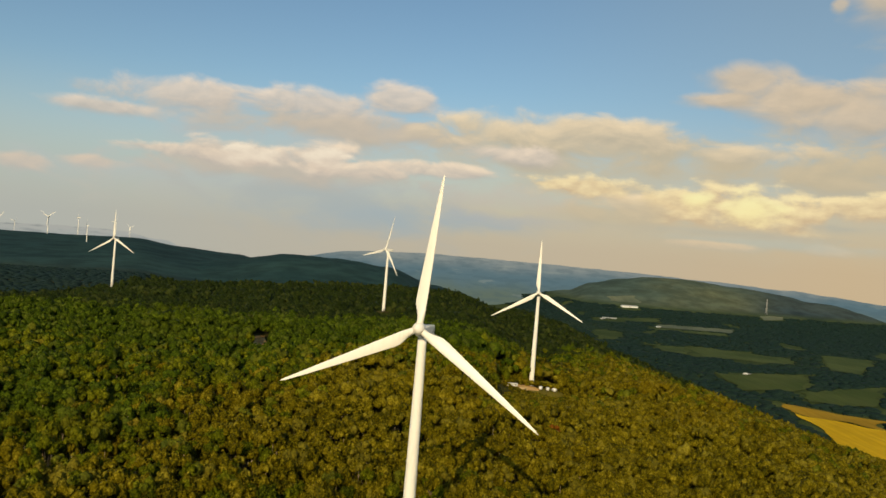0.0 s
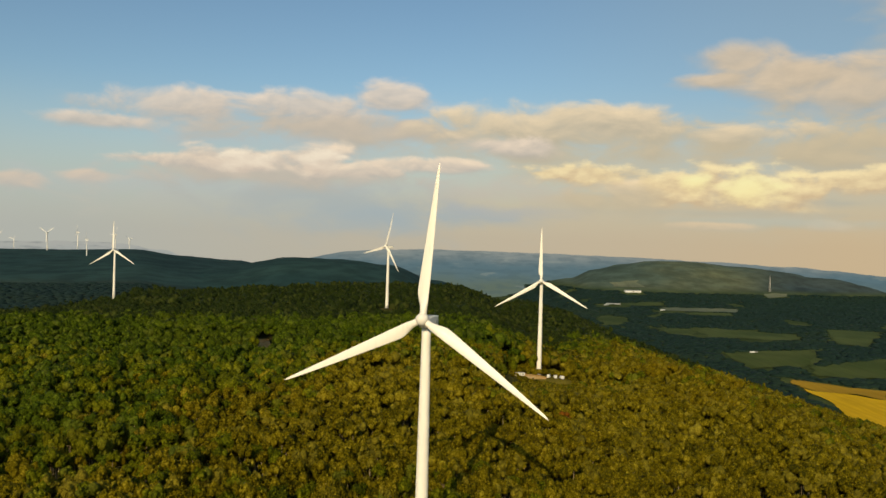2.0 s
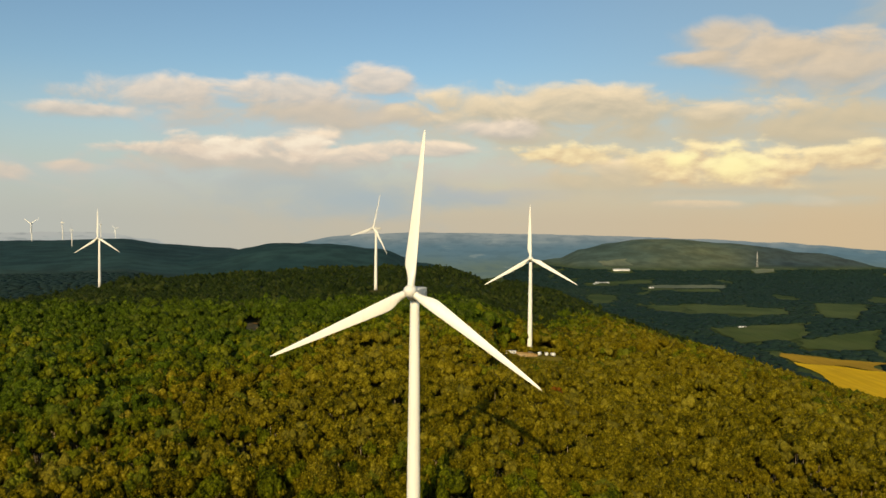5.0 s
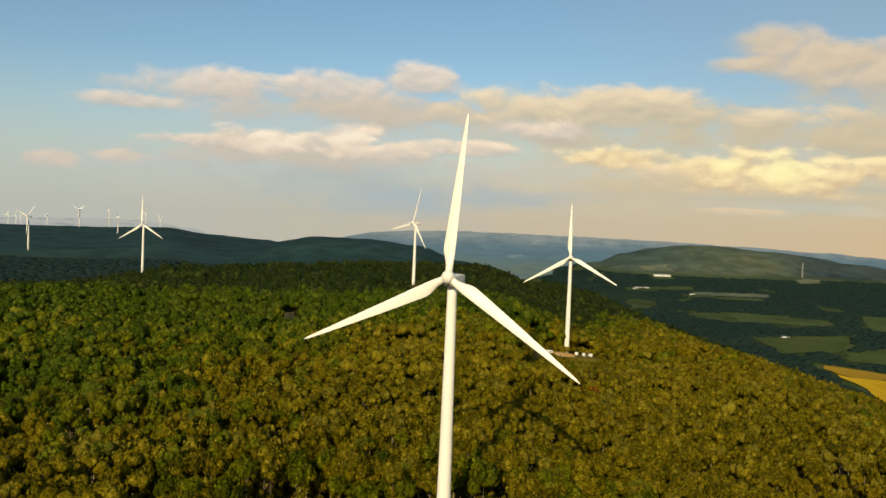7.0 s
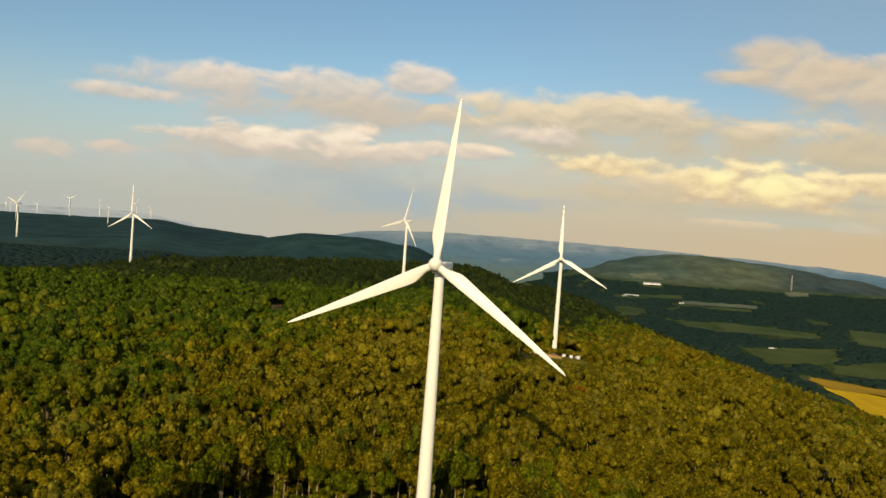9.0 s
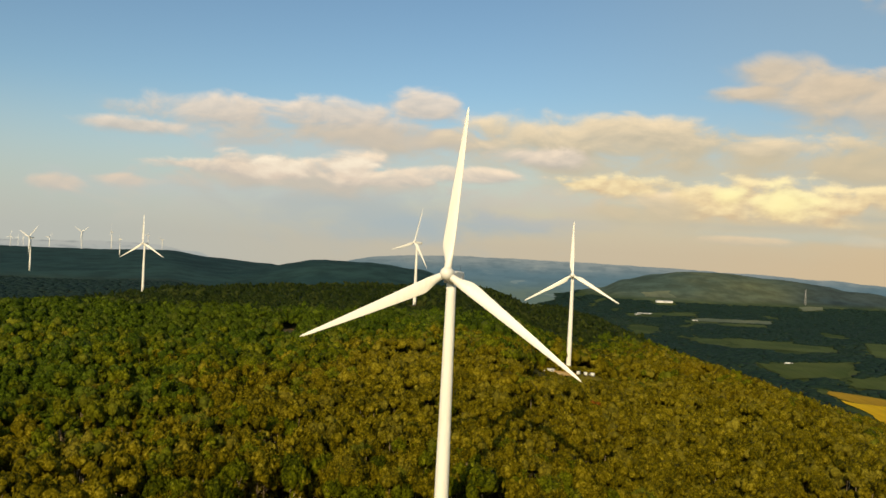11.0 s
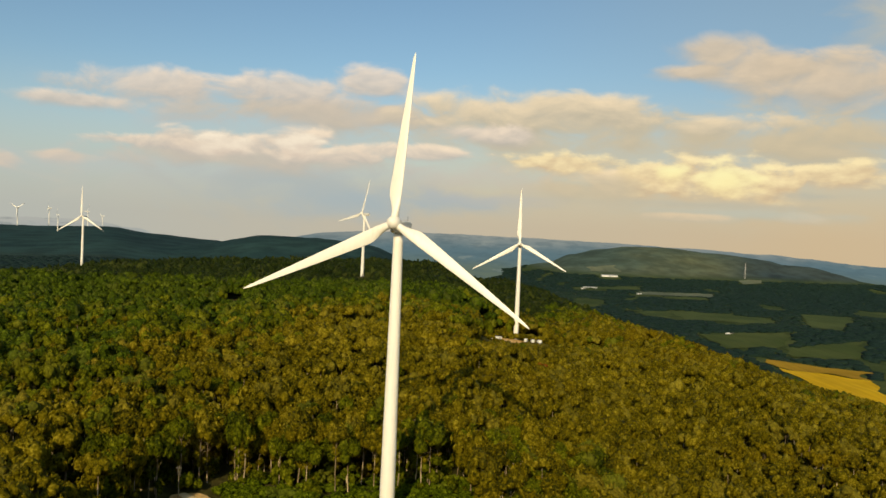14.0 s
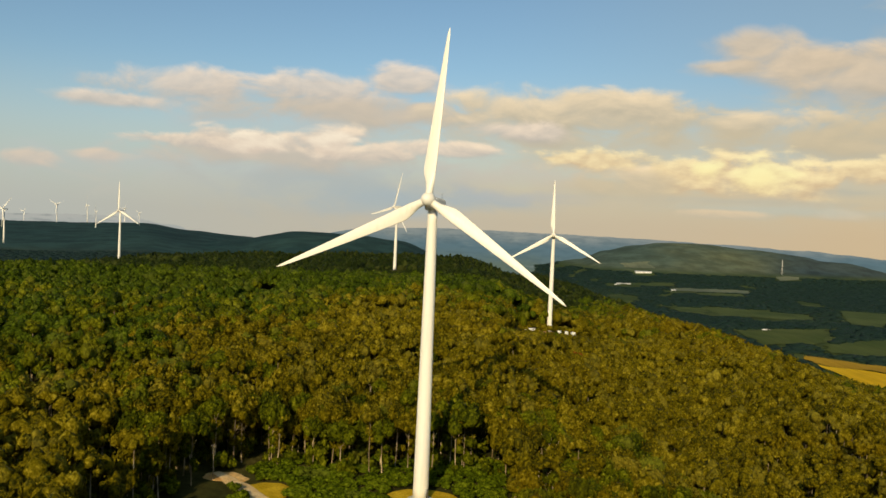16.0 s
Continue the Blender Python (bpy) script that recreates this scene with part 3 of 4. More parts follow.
def wind_turbine(x, y, z, face, phase, label, fine=True, size=1.0, tilt=5.7):
    """face: degrees by which the rotor turns away from -y towards -x; phase: the first blade's angle from the right, as seen from the front."""
    thing = new("wind_turbine")
    thing.matrix_world = pose(x, y, z, 0, 0, -face) @ Matrix.Scale(size, 4)
    tagged(thing, label, "wind turbine", group="wind turbines on the ridge")
    n = 40 if fine else 12
    tower = [(2.05 - 0.78 * h ** 1.1, 76.2 * h) for h in np.linspace(0, 1, 25 if fine else 6)]
    part("tower", lathe(bmesh.new(), tower, n), WHITE, thing)
    if fine:
        for h in (0.31, 0.64):
            r = 2.05 - 0.78 * h ** 1.1
            part("flange_ring", lathe(bmesh.new(), [(r + 0.005, 76.2 * h - 0.10), (r + 0.035, 76.2 * h - 0.08), (r + 0.035, 76.2 * h + 0.08), (r + 0.0, 76.2 * h + 0.10)], n), WHITE, thing)
        part("base_collar", lathe(bmesh.new(), [(2.35, -0.3), (2.35, 0.18), (2.12, 0.24), (2.07, 0.5)], n), GREY_PAINT, thing)
        door = box(bmesh.new(), (-0.45, -2.16, 1.3), (0.45, -1.9, 3.4), 0.06, pose(0, 0, 0, 0, 0, 62))
        part("door", door, GREY_PAINT, thing, "grey steel access door")
        steps = bmesh.new()
        for k in range(6):
            box(steps, (-0.6, -2.3 - 0.28 * (6 - k), 0.2 * k), (0.6, -2.3 - 0.28 * (5 - k), 0.2 * k + 0.2), 0.0, pose(0, 0, 0, 0, 0, 62))
        part("steps", steps, DARK_STEEL, thing, "steel steps up to the door")
    part("yaw_ring", lathe(bmesh.new(), [(1.25, 76.1), (1.42, 76.2), (1.42, 76.75), (1.3, 76.9)], n), GREY_PAINT, thing, "grey yaw ring under the nacelle")
    nacelle = bmesh.new()
    loops = []
    for yy, half, lo, hi in ((-2.6, 1.25, -1.15, 1.2), (-2.2, 1.6, -1.5, 1.55), (-0.4, 1.72, -1.55, 1.85), (4.2, 1.75, -1.5, 2.0), (6.8, 1.62, -1.05, 1.98), (7.1, 1.4, -0.8, 1.75)):
        ring, corner = [], min(0.42, half * 0.3)
        for cx, cz, a0 in ((half - corner, hi - corner, 0), (-half + corner, hi - corner, 90), (-half + corner, lo + corner, 180), (half - corner, lo + corner, 270)):
            for s in range(4):
                a = radians(a0 + 30 * s)
                ring.append(nacelle.verts.new((cx + corner * math.cos(a), yy, HUB_Z - 0.75 - 0.07 * yy + cz + corner * math.sin(a))))
        loops.append(ring)
    for a, b in zip(loops, loops[1:]):
        for k in range(16):
            nacelle.faces.new((a[k], a[(k + 1) % 16], b[(k + 1) % 16], b[k]))
    nacelle.faces.new(loops[0][::-1])
    nacelle.faces.new(loops[-1])
    bmesh.ops.recalc_face_normals(nacelle, faces=nacelle.faces[:])
    body = part("nacelle", nacelle, WHITE, thing, smooth=False)
    if fine:
        part("vent", box(bmesh.new(), (1.70, 4.2, HUB_Z - 1.3), (1.79, 5.6, HUB_Z - 0.3), 0.03), GREY_PAINT, body, "grey side vent")
        part("roof_hatch", box(bmesh.new(), (-1.0, 0.6, HUB_Z + 0.80), (1.0, 2.8, HUB_Z + 1.2), 0.1), GREY_PAINT, body)
        part("wind_mast", lathe(bmesh.new(), [(0.05, HUB_Z + 0.6), (0.04, HUB_Z + 2.4)], 8, Matrix.Translation((0.7, 6.0, 0))), DARK_STEEL, body)
    hub_at = Matrix.Translation((0, 0, HUB_Z)) @ pose(0, 0, 0, -tilt, 0, 0) @ Matrix.Translation((0, -OVERHANG, 0))
    nose = [(1.62, -1.7), (1.78, -0.9), (1.80, 0.4), (1.62, 1.2), (1.15, 1.9), (0.55, 2.25), (0.08, 2.35)]
    part("hub", lathe(bmesh.new(), nose, 28 if fine else 10, hub_at @ pose(0, 0, 0, 90, 0, 0)), WHITE, thing)
    for k in range(3):
        blade = new("blade", BLADE_FINE if fine else BLADE_COARSE)
        blade.parent = thing
        blade.matrix_local = hub_at @ pose(0, 0, 0, 0, 90 - phase + 120 * k, 0)
    return thing


# ---- trees ----
def ico(level):
    bm = bmesh.new()
    bmesh.ops.create_icosphere(bm, subdivisions=level, radius=1.0)
    v = np.array([p.co for p in bm.verts])
    f = np.array([[p.index for p in t.verts] for t in bm.faces])
    bm.free()
    return v, f


ICO = {1: ico(1), 2: ico(2)}


def crown(rng, lobes, level, tufts, tuft, tall=0.85, lobe_r=(0.42, 0.62), skirt=0):
    """A crown about 1 in radius: rounded lobes of foliage with leaf tufts standing off them. skirt: low side boughs."""
    verts, faces, count = [], [], 0
    base_v, base_f = ICO[level]
    spots = []
    for k in range(lobes + skirt):
        a = 2.4 * k + rng.uniform(-0.5, 0.5)
        if k < lobes:
            r = math.sqrt((k + 0.2) / lobes) * 0.66
            spot = np.array([r * math.cos(a), r * math.sin(a), tall * (0.62 * (1 - r * r) + rng.uniform(-0.34, 0.14))])
            size = rng.uniform(*lobe_r)
        else:
            r = rng.uniform(0.12, 0.42)
            spot = np.array([r * math.cos(a), r * math.sin(a), -0.25 - 0.75 * (k - lobes + rng.uniform(0, 0.9)) / skirt])
            size = rng.uniform(0.16, 0.30)
        v = base_v * (1 + rng.uniform(-0.30, 0.26, (len(base_v), 1))) * size * np.array([1, 1, 0.74]) + spot
        verts.append(v)
        faces.append(base_f + count)
        count += len(v)
        spots.append((spot, size))
    way = rng.normal(size=(tufts, 3))
    way[:, 2] = np.abs(way[:, 2]) * 0.9 - 0.25
    way /= np.linalg.norm(way, axis=1)[:, None]
    pick = rng.randint(0, lobes + skirt, tufts)
    at = np.array([spots[k][0] + spots[k][1] * w * np.array([1, 1, 0.78]) * rng.uniform(0.85, 1.32) for k, w in zip(pick, way)])
    lean = way + rng.normal(scale=0.55, size=(tufts, 3))
    lean /= np.linalg.norm(lean, axis=1)[:, None]
    u = np.cross(lean, rng.normal(size=(tufts, 3)))
    u /= np.linalg.norm(u, axis=1)[:, None]
    w = np.cross(lean, u)
    size = tuft * rng.uniform(0.6, 1.35, (tufts, 1))
    quad = np.stack([at + u * size, at + w * size * 0.8 + lean * size * 0.25, at - u * size, at - w * size * 0.8 + lean * size * 0.2], 1).reshape(-1, 3)
    verts.append(quad)
    b = count + 4 * np.arange(tufts)[:, None]
    faces.append(np.concatenate([b + [0, 1, 2], b + [0, 2, 3]], 0))
    return np.concatenate(verts), np.concatenate(faces)


def trunk_arrays(rng, tall, thick, limbs=4, sides=6):
    """A slightly crooked tapered trunk with a few limbs, from 0 up to tall."""
    verts, faces, count = [], [], 0
    bend = rng.uniform(-0.05, 0.05, 2) * tall

    def tube(points, radii):
        nonlocal count
        for p, r in zip(points, radii):
            for k in range(sides):
                verts.append((p[0] + r * math.cos(6.283 * k / sides), p[1] + r * math.sin(6.283 * k / sides), p[2]))
        for j in range(len(points) - 1):
            for k in range(sides):
                a, b = count + j * sides + k, count + j * sides + (k + 1) % sides
                faces.append((a, b, b + sides))
                faces.append((a, b + sides, a + sides))
        count += len(points) * sides

    spine = [(bend[0] * math.sin(3 * h), bend[1] * h, tall * h) for h in (0, 0.06, 0.35, 0.7, 1.0)]
    tube(spine, [thick * 1.5, thick, thick * 0.85, thick * 0.6, thick * 0.25])
    for k in range(limbs):
        h = rng.uniform(0.5, 0.85)
        a, out = rng.uniform(0, 6.283), rng.uniform(1.6, 3.0)
        s = (bend[0] * math.sin(3 * h), bend[1] * h, tall * h)
        e = (s[0] + out * math.cos(a), s[1] + out * math.sin(a), s[2] + out * rng.uniform(0.7, 1.2))
        tube([s, e], [thick * 0.4, thick * 0.12])
    return np.array(verts), np.array(faces)


rng = np.random.RandomState(11)
FINE_CROWNS = [crown(rng, 15, 1, 460, 0.078, lobe_r=(0.20, 0.42), skirt=3) for _ in range(8)]
MID_CROWNS = [crown(rng, 8, 1, 72, 0.10, lobe_r=(0.24, 0.52)) for _ in range(10)]
FAR_CROWNS = [crown(rng, 4, 1, 6, 0.16, lobe_r=(0.42, 0.66)) for _ in range(10)]
SMALL_CROWNS = [crown(rng, 2, 1, 2, 0.30, lobe_r=(0.70, 0.90)) for _ in range(8)]
CLUMPS = [(ICO[1][0] * (1 + rng.uniform(-0.22, 0.20, (12, 1))) * np.array([1, 1, 0.78]), ICO[1][1]) for _ in range(8)]
FINE_CROWN_MESH = [mesh_of("crown", v, f, LEAF if k % 3 else OLIVE_LEAF, True) for k, (v, f) in enumerate(FINE_CROWNS)]
RUST_CROWN_MESH = mesh_of("crown", *MID_CROWNS[0], RUST, True)
SHRUB_MESH = [mesh_of("foliage", *crown(rng, 9, 1, 160, 0.13, 0.7, lobe_r=(0.30, 0.50)), SHRUB, True) for _ in range(5)]
TRUNK_MESH = [mesh_of("trunk", *trunk_arrays(rng, 1.0 * 13, rng.uniform(0.15, 0.24)), BARK) for _ in range(5)]


def scatter(name, kinds, spots, mat, label, category, kind="stuff", smooth=True):
    """Many plants as one mesh. spots: rows of x, y, z, radius, height factor, turn."""
    r = np.random.RandomState(len(spots) + 5)
    verts, faces, count = [], [], 0
    for x, y, z, radius, tall, turn in spots:
        v, f = kinds[r.randint(len(kinds))]
        c, s = math.cos(turn) * radius, math.sin(turn) * radius
        verts.append(np.column_stack([v[:, 0] * c - v[:, 1] * s + x, v[:, 0] * s + v[:, 1] * c + y, v[:, 2] * radius * tall + z]))
        faces.append(f + count)
        count += len(v)
    ob = new(name, mesh_of(name, np.concatenate(verts), np.concatenate(faces), mat, smooth))
    return tagged(ob, label, category, kind=kind)


def in_clearing(x, y):
    """Open ground round the turbines, the track and the glades."""
    open_ = np.hypot(x / 1.0, (y - 1) / 1.15) < 15                            # grass round the tower
    open_ |= (y < 22 + 5 * np.sin(x / 9.0) - 0.2 * np.abs(x + 8)) & (y > -75) & (x > -60 - 0.35 * y) & (x < 24)    # scrub about it
    open_ |= (np.abs(x + 49 + (y - 10) * 0.62) < 7) & (y < 13) & (y > -75)     # the track
    open_ |= (np.hypot((x - 84) / 17, (y - 490) / 13) < 1) | (np.hypot((x - 101) / 13, (y - 489) / 7) < 1)                             # pad of the second turbine
    open_ |= np.hypot((x + 238) / 1.2, (y - 192) / 1.6) < 17                      # yellow glade
    open_ |= (x > -63) & (x < 24) & (y < -4) & (y > -75)                       # kept treeless so that sun reaches the track
    open_ |= np.hypot((x + 66) / 17, (y - 800) / 36) < 1
    open_ |= np.hypot(x + 496, y - 1024) < 15
    open_ |= (np.abs(x + 131 + (y - 395) * 0.215) < 6.5) & (y > 345) & (y < 512)    # a slot along the camera's line of sight
    for cx, cy, rx, ry in ((-110, 190, 9, 14), (-98, 170, 6, 8), (-186, 96, 8, 10), (-132, 118, 6, 9), (-160, 78, 5, 12), (-70, 205, 5, 9), (186, 215, 5, 9), (252, 392, 4, 12), (69.5, 213, 6.5, 9)):
        open_ |= np.hypot((x - cx) / rx, (y - cy) / ry) < 1
    return open_


def stand(x0, x1, y0, y1, pitch, seed):
    r = np.random.RandomState(seed)
    ax, ay = np.meshgrid(np.arange(x0, x1, pitch), np.arange(y0, y1, pitch))
    ax = ax.ravel() + r.uniform(-0.44, 0.44, ax.size) * pitch
    ay = ay.ravel() + r.uniform(-0.44, 0.44, ay.size) * pitch
    return ax, ay, r


# the forest on the ridge
TREE_TALL = 19.0
tx, ty, r = stand(-760, 620, -330, 1980, 5.9, 21)
wide = 0.62 * (ty + 245) + 45
seen = (np.abs(tx) < wide) | ((ty < -40) & (np.abs(tx) < 170))
below = (np.abs(tx - 5) < 32) & (ty < -180) & (ty > -270)                # under the flight
sparse = (ty > 800) | ((ty < -75) & ~below)
keep = seen & ~in_clearing(tx, ty) & (r.uniform(size=tx.size) > np.where(sparse, 0.865, np.where(ty > 450, 0.55, 0.05)))
tx, ty = tx[keep], ty[keep]
tz = ground_z(tx, ty)
slope_ok = (tz > -135)
tx, ty, tz = tx[slope_ok], ty[slope_ok], tz[slope_ok]
radius = r.uniform(2.9, 4.9, tx.size) * (1 + 0.12 * waves(tx, ty, 60, 31))
old = r.uniform(size=tx.size) < 0.16
radius = radius * np.where(old, 1.38, 0.98)
radius = radius * np.where(sparse[keep][slope_ok], 2.2, np.where(ty > 450, 1.45, 1.0))
tall = TREE_TALL * (r.uniform(0.80, 1.14, tx.size) + 0.05 * waves(tx, ty, 110, 33))
tall = tall + np.where(old, 1.6, 0.0)
turn = r.uniform(0, 6.283, tx.size)
tall = tall * (1 - 0.34 * ease((ty - 420) / 480))
# trees kept below the camera's sight line to the second turbine
across = 5.5 + (tx - 5.5) * 719 / (ty + 235)
sight = -19.6 - 0.12 * np.clip(across - 97, 0, 13) + 0.146 * (482 - ty)
view_capped = (np.abs(across - 90) < 34) & (ty > 200) & (ty < 506)
tall = np.where(view_capped, np.minimum(tall, np.maximum(1.8, sight - tz)), tall)
radius = np.where(view_capped, np.minimum(radius, tall * 0.36), radius)
deepness = r.uniform(1.25, 1.95, tx.size)
deepness = deepness + np.where(tx < -5, 0.28, 0.05) * (np.hypot(tx, ty - 10) < 95)
near_rank = np.argsort(np.hypot(tx * 0.8, ty - 10) + 400 * (ty < -48))
near = np.zeros(tx.size, bool)
near[near_rank[:290]] = True
under_flight = (np.abs(tx - 5) < 32) & (ty < -180) & (ty > -270)
middle = ~near & (((ty < 185) & (ty > -75)) | under_flight)
rest = ~near & ~middle & (ty > 0) & (ty < 800)
farther = ~near & ~middle & ~rest


def spots_of(pick):
    lift = tz[pick] + tall[pick] - radius[pick] * 0.95 * deepness[pick]
    return np.column_stack([tx[pick], ty[pick], lift, radius[pick], deepness[pick], turn[pick]])


# darker leaves towards the back stand in for cloud shade; the west is greener
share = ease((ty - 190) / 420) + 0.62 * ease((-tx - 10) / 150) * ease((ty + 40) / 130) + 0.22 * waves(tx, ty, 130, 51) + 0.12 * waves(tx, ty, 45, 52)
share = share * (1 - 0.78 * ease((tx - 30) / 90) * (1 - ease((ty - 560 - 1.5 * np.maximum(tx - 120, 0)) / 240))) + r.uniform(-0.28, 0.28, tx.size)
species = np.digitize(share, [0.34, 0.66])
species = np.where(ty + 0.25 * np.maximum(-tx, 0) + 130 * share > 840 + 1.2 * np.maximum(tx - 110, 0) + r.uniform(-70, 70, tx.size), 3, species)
for k, (mat, word) in enumerate(((LEAF, "yellowish olive"), (OLIVE_LEAF, "olive green"), (DEEP_LEAF, "deep green"), (CLOUD_SHADE_LEAF, "shade-painted dark green"))):
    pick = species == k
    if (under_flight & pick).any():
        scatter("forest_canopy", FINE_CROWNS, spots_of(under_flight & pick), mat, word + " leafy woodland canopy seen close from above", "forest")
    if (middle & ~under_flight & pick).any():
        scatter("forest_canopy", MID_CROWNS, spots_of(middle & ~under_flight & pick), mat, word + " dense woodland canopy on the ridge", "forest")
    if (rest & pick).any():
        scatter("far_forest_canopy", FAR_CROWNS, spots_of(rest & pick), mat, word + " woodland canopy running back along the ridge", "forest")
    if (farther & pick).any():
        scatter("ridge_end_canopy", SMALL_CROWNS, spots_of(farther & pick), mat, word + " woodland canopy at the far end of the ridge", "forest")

# their trunks, one tapered stem under each crown
at = np.flatnonzero(middle)
ring = np.array([(math.cos(1.2566 * k), math.sin(1.2566 * k)) for k in range(5)])
stem_r = 0.055 * radius[at] + 0.03
foot = np.stack([tx[at], ty[at]], 1)
low_ring = np.concatenate([foot[:, None] + ring * stem_r[:, None, None], np.broadcast_to((tz[at] - 0.2)[:, None, None], (len(at), 5, 1))], 2)
top_ring = np.concatenate([foot[:, None] + ring * stem_r[:, None, None] * 0.5, np.broadcast_to((tz[at] + tall[at] - 0.6 * radius[at] * deepness[at])[:, None, None], (len(at), 5, 1))], 2)
stems = np.concatenate([low_ring, top_ring], 1).reshape(-1, 3)
side_faces = np.array([(k, (k + 1) % 5, (k + 1) % 5 + 5, k + 5) for k in range(5)])
stem_faces = (10 * np.arange(len(at))[:, None, None] + side_faces).reshape(-1, 4)
tagged(new("forest_trunks", mesh_of("forest_trunks", stems, stem_faces, BARK)), "pale slender trunks under the woodland canopy", "tree trunks", kind="stuff")

# low growth under the trees round the clearing
ux, uy, ru = stand(-130, 85, -48, 66, 7.2, 88)
low = ~in_clearing(ux, uy) | ((ux < -62) & (uy < 2))
low &= np.hypot(ux, uy) > 22
ux, uy = ux[low], uy[low]
ur = ru.uniform(1.3, 3.2, ux.size)
scatter("undergrowth", MID_CROWNS, np.column_stack([ux, uy, ground_z(ux, uy) + ur * 0.4, ur, ru.uniform(0.9, 2.3, ux.size), ru.uniform(0, 6.28, ux.size)]), OLIVE_LEAF,
        "leafy green undergrowth beneath the trees", "undergrowth")
px, py, rp = stand(38, 140, 438, 530, 3.3, 89)
brush = ~in_clearing(px, py) & (np.hypot((px - 86) / 46, (py - 488) / 44) < 1) & ((py > 500) | (py < 466) | (px < 64) | (px > 116))
px, py = px[brush], py[brush]
pr = rp.uniform(1.5, 2.4, px.size) * np.where(py > 500, 2.2, 1.0)
scatter("brush", FAR_CROWNS, np.column_stack([px, py, ground_z(px, py) + pr * 0.2, pr, rp.uniform(0.7, 1.2, px.size), rp.uniform(0, 6.28, px.size)]), LEAF,
        "low olive brush round the second turbine's pad", "brush")


def tree(x, y, z, radius, tall, turn, depth, k):
    thing = new("tree")
    thing.matrix_world = pose(x, y, z, 0, 0, math.degrees(turn))
    stem = new("trunk", TRUNK_MESH[k % len(TRUNK_MESH)])
    stem.parent, stem.scale = thing, (1, 1, (tall - radius * depth * 0.35) / 13)
    leaves = new("crown", FINE_CROWN_MESH[k % len(FINE_CROWN_MESH)])
    leaves.parent, leaves.location, leaves.scale = thing, (0, 0, tall - radius * 0.95 * depth), (radius, radius, radius * depth)
    return tagged(thing, "broadleaf forest tree with pale trunk and olive crown", "tree", group="trees round the clearing")


for k, i in enumerate(np.flatnonzero(near)):
    tree(tx[i], ty[i], tz[i] - 0.1, radius[i], tall[i], turn[i], deepness[i], k)

# ---- the turbines ----
wind_turbine(0, 0, 0, 14.4, 86, "tall white three-bladed wind turbine standing in a grassy clearing")
wind_turbine(91, 506, gz(91, 506), 10, 91, "white three-bladed wind turbine on a bare earth pad", size=1.065)
wind_turbine(-67.6, 818, gz(-67.6, 818), 46, 74, "white wind turbine rising above the dark forest", tilt=4)
wind_turbine(-496, 1024, gz(-496, 1024), 12, 92, "white wind turbine above the forest edge", fine=False)
FAR_TURBINES = [  # sideways per metre ahead, metres ahead, hub height, phase, facing
    (-0.5695, 3899, 34, 80, 10), (-0.5435, 2454, 52, 40, 30), (-0.4805, 3778, 70, 30, 12), (-0.4437, 4100, 74, 85, 60), (-0.4329, 3237, 51, 75, 70),
    (-0.3983, 4250, 66, 60, 40), (-0.3808, 4250, 43, 20, 20), (-0.5208, 4150, 32, 50, 15), (-0.5533, 4080, 28, 10, 40), (-0.5597, 4080, 27, 70, 20),
]
for side, ahead, hub, phase, face in FAR_TURBINES:
    x, y = 5.4 + side * ahead, ahead - 226
    z = gz(x, y) - 0.5
    wind_turbine(x, y, z, face, phase, "small white wind turbine far off on a wooded hill", fine=False, size=max(0.45, (hub - z) / HUB_Z))

# ---- the clearing round the near turbine ----
def patch(name, outline, mat, label, lift, rings=6, category="ground"):
    """A patch of ground cover with a wavy outline: outline(angle) gives a place."""
    sides = 72
    cx, cy = outline(None)
    v = [(cx, cy, gz(cx, cy) + lift)]
    for k in range(1, rings + 1):
        for s in range(sides):
            px, py = outline(6.28319 * s / sides)
            x, y = cx + (px - cx) * k / rings, cy + (py - cy) * k / rings
            v.append((x, y, gz(x, y) + lift * (1.0 if k < rings else -0.5)))
    f = [(0, 1 + s, 1 + (s + 1) % sides) for s in range(sides)]
    for k in range(rings - 1):
        for s in range(sides):
            a, b = 1 + k * sides + s, 1 + k * sides + (s + 1) % sides
            f += [(a, a + sides, b + sides), (a, b + sides, b)]
    return tagged(new(name, mesh_of(name, v, f, mat)), label, category, kind="structure")


def round_patch(cx, cy, rx, ry, wobble, seed):
    r = np.random.RandomState(seed)
    ph = r.uniform(0, 6.28, 4)

    def outline(a):
        if a is None:
            return cx, cy
        k = 1 + wobble * (math.sin(2 * a + ph[0]) * 0.4 + math.sin(3 * a + ph[1]) * 0.35 + math.sin(5 * a + ph[2]) * 0.25 + math.sin(9 * a + ph[3]) * 0.15)
        return cx + rx * k * math.cos(a), cy + ry * k * math.sin(a)
    return outline


patch("grass", round_patch(0.5, 0, 10.5, 9.5, 0.05, 2), GRASS, "round patch of dry yellow grass at the tower foot", 0.10)
patch("grass", round_patch(-30, -15, 22, 11, 0.12, 5), GRASS, "dry yellow grass verge beside the gravel track", 0.06)
patch("grass", round_patch(99, 486, 20, 16, 0.12, 19), PAD_GRASS, "short yellowish grass on the turbine pad", 0.22)
patch("bare_earth", round_patch(82, 489, 17, 15, 0.18, 6), EARTH, "bare reddish earth pad cleared round the turbine", 0.35)
patch("bare_earth", round_patch(80, 484, 6, 4, 0.3, 8), GRAVEL, "pale gravel heap area beside the turbine pad", 0.55)
patch("grass", round_patch(-243, 188, 17, 20, 0.16, 9), GRASS, "dry yellow grass glade in the forest", 0.3)
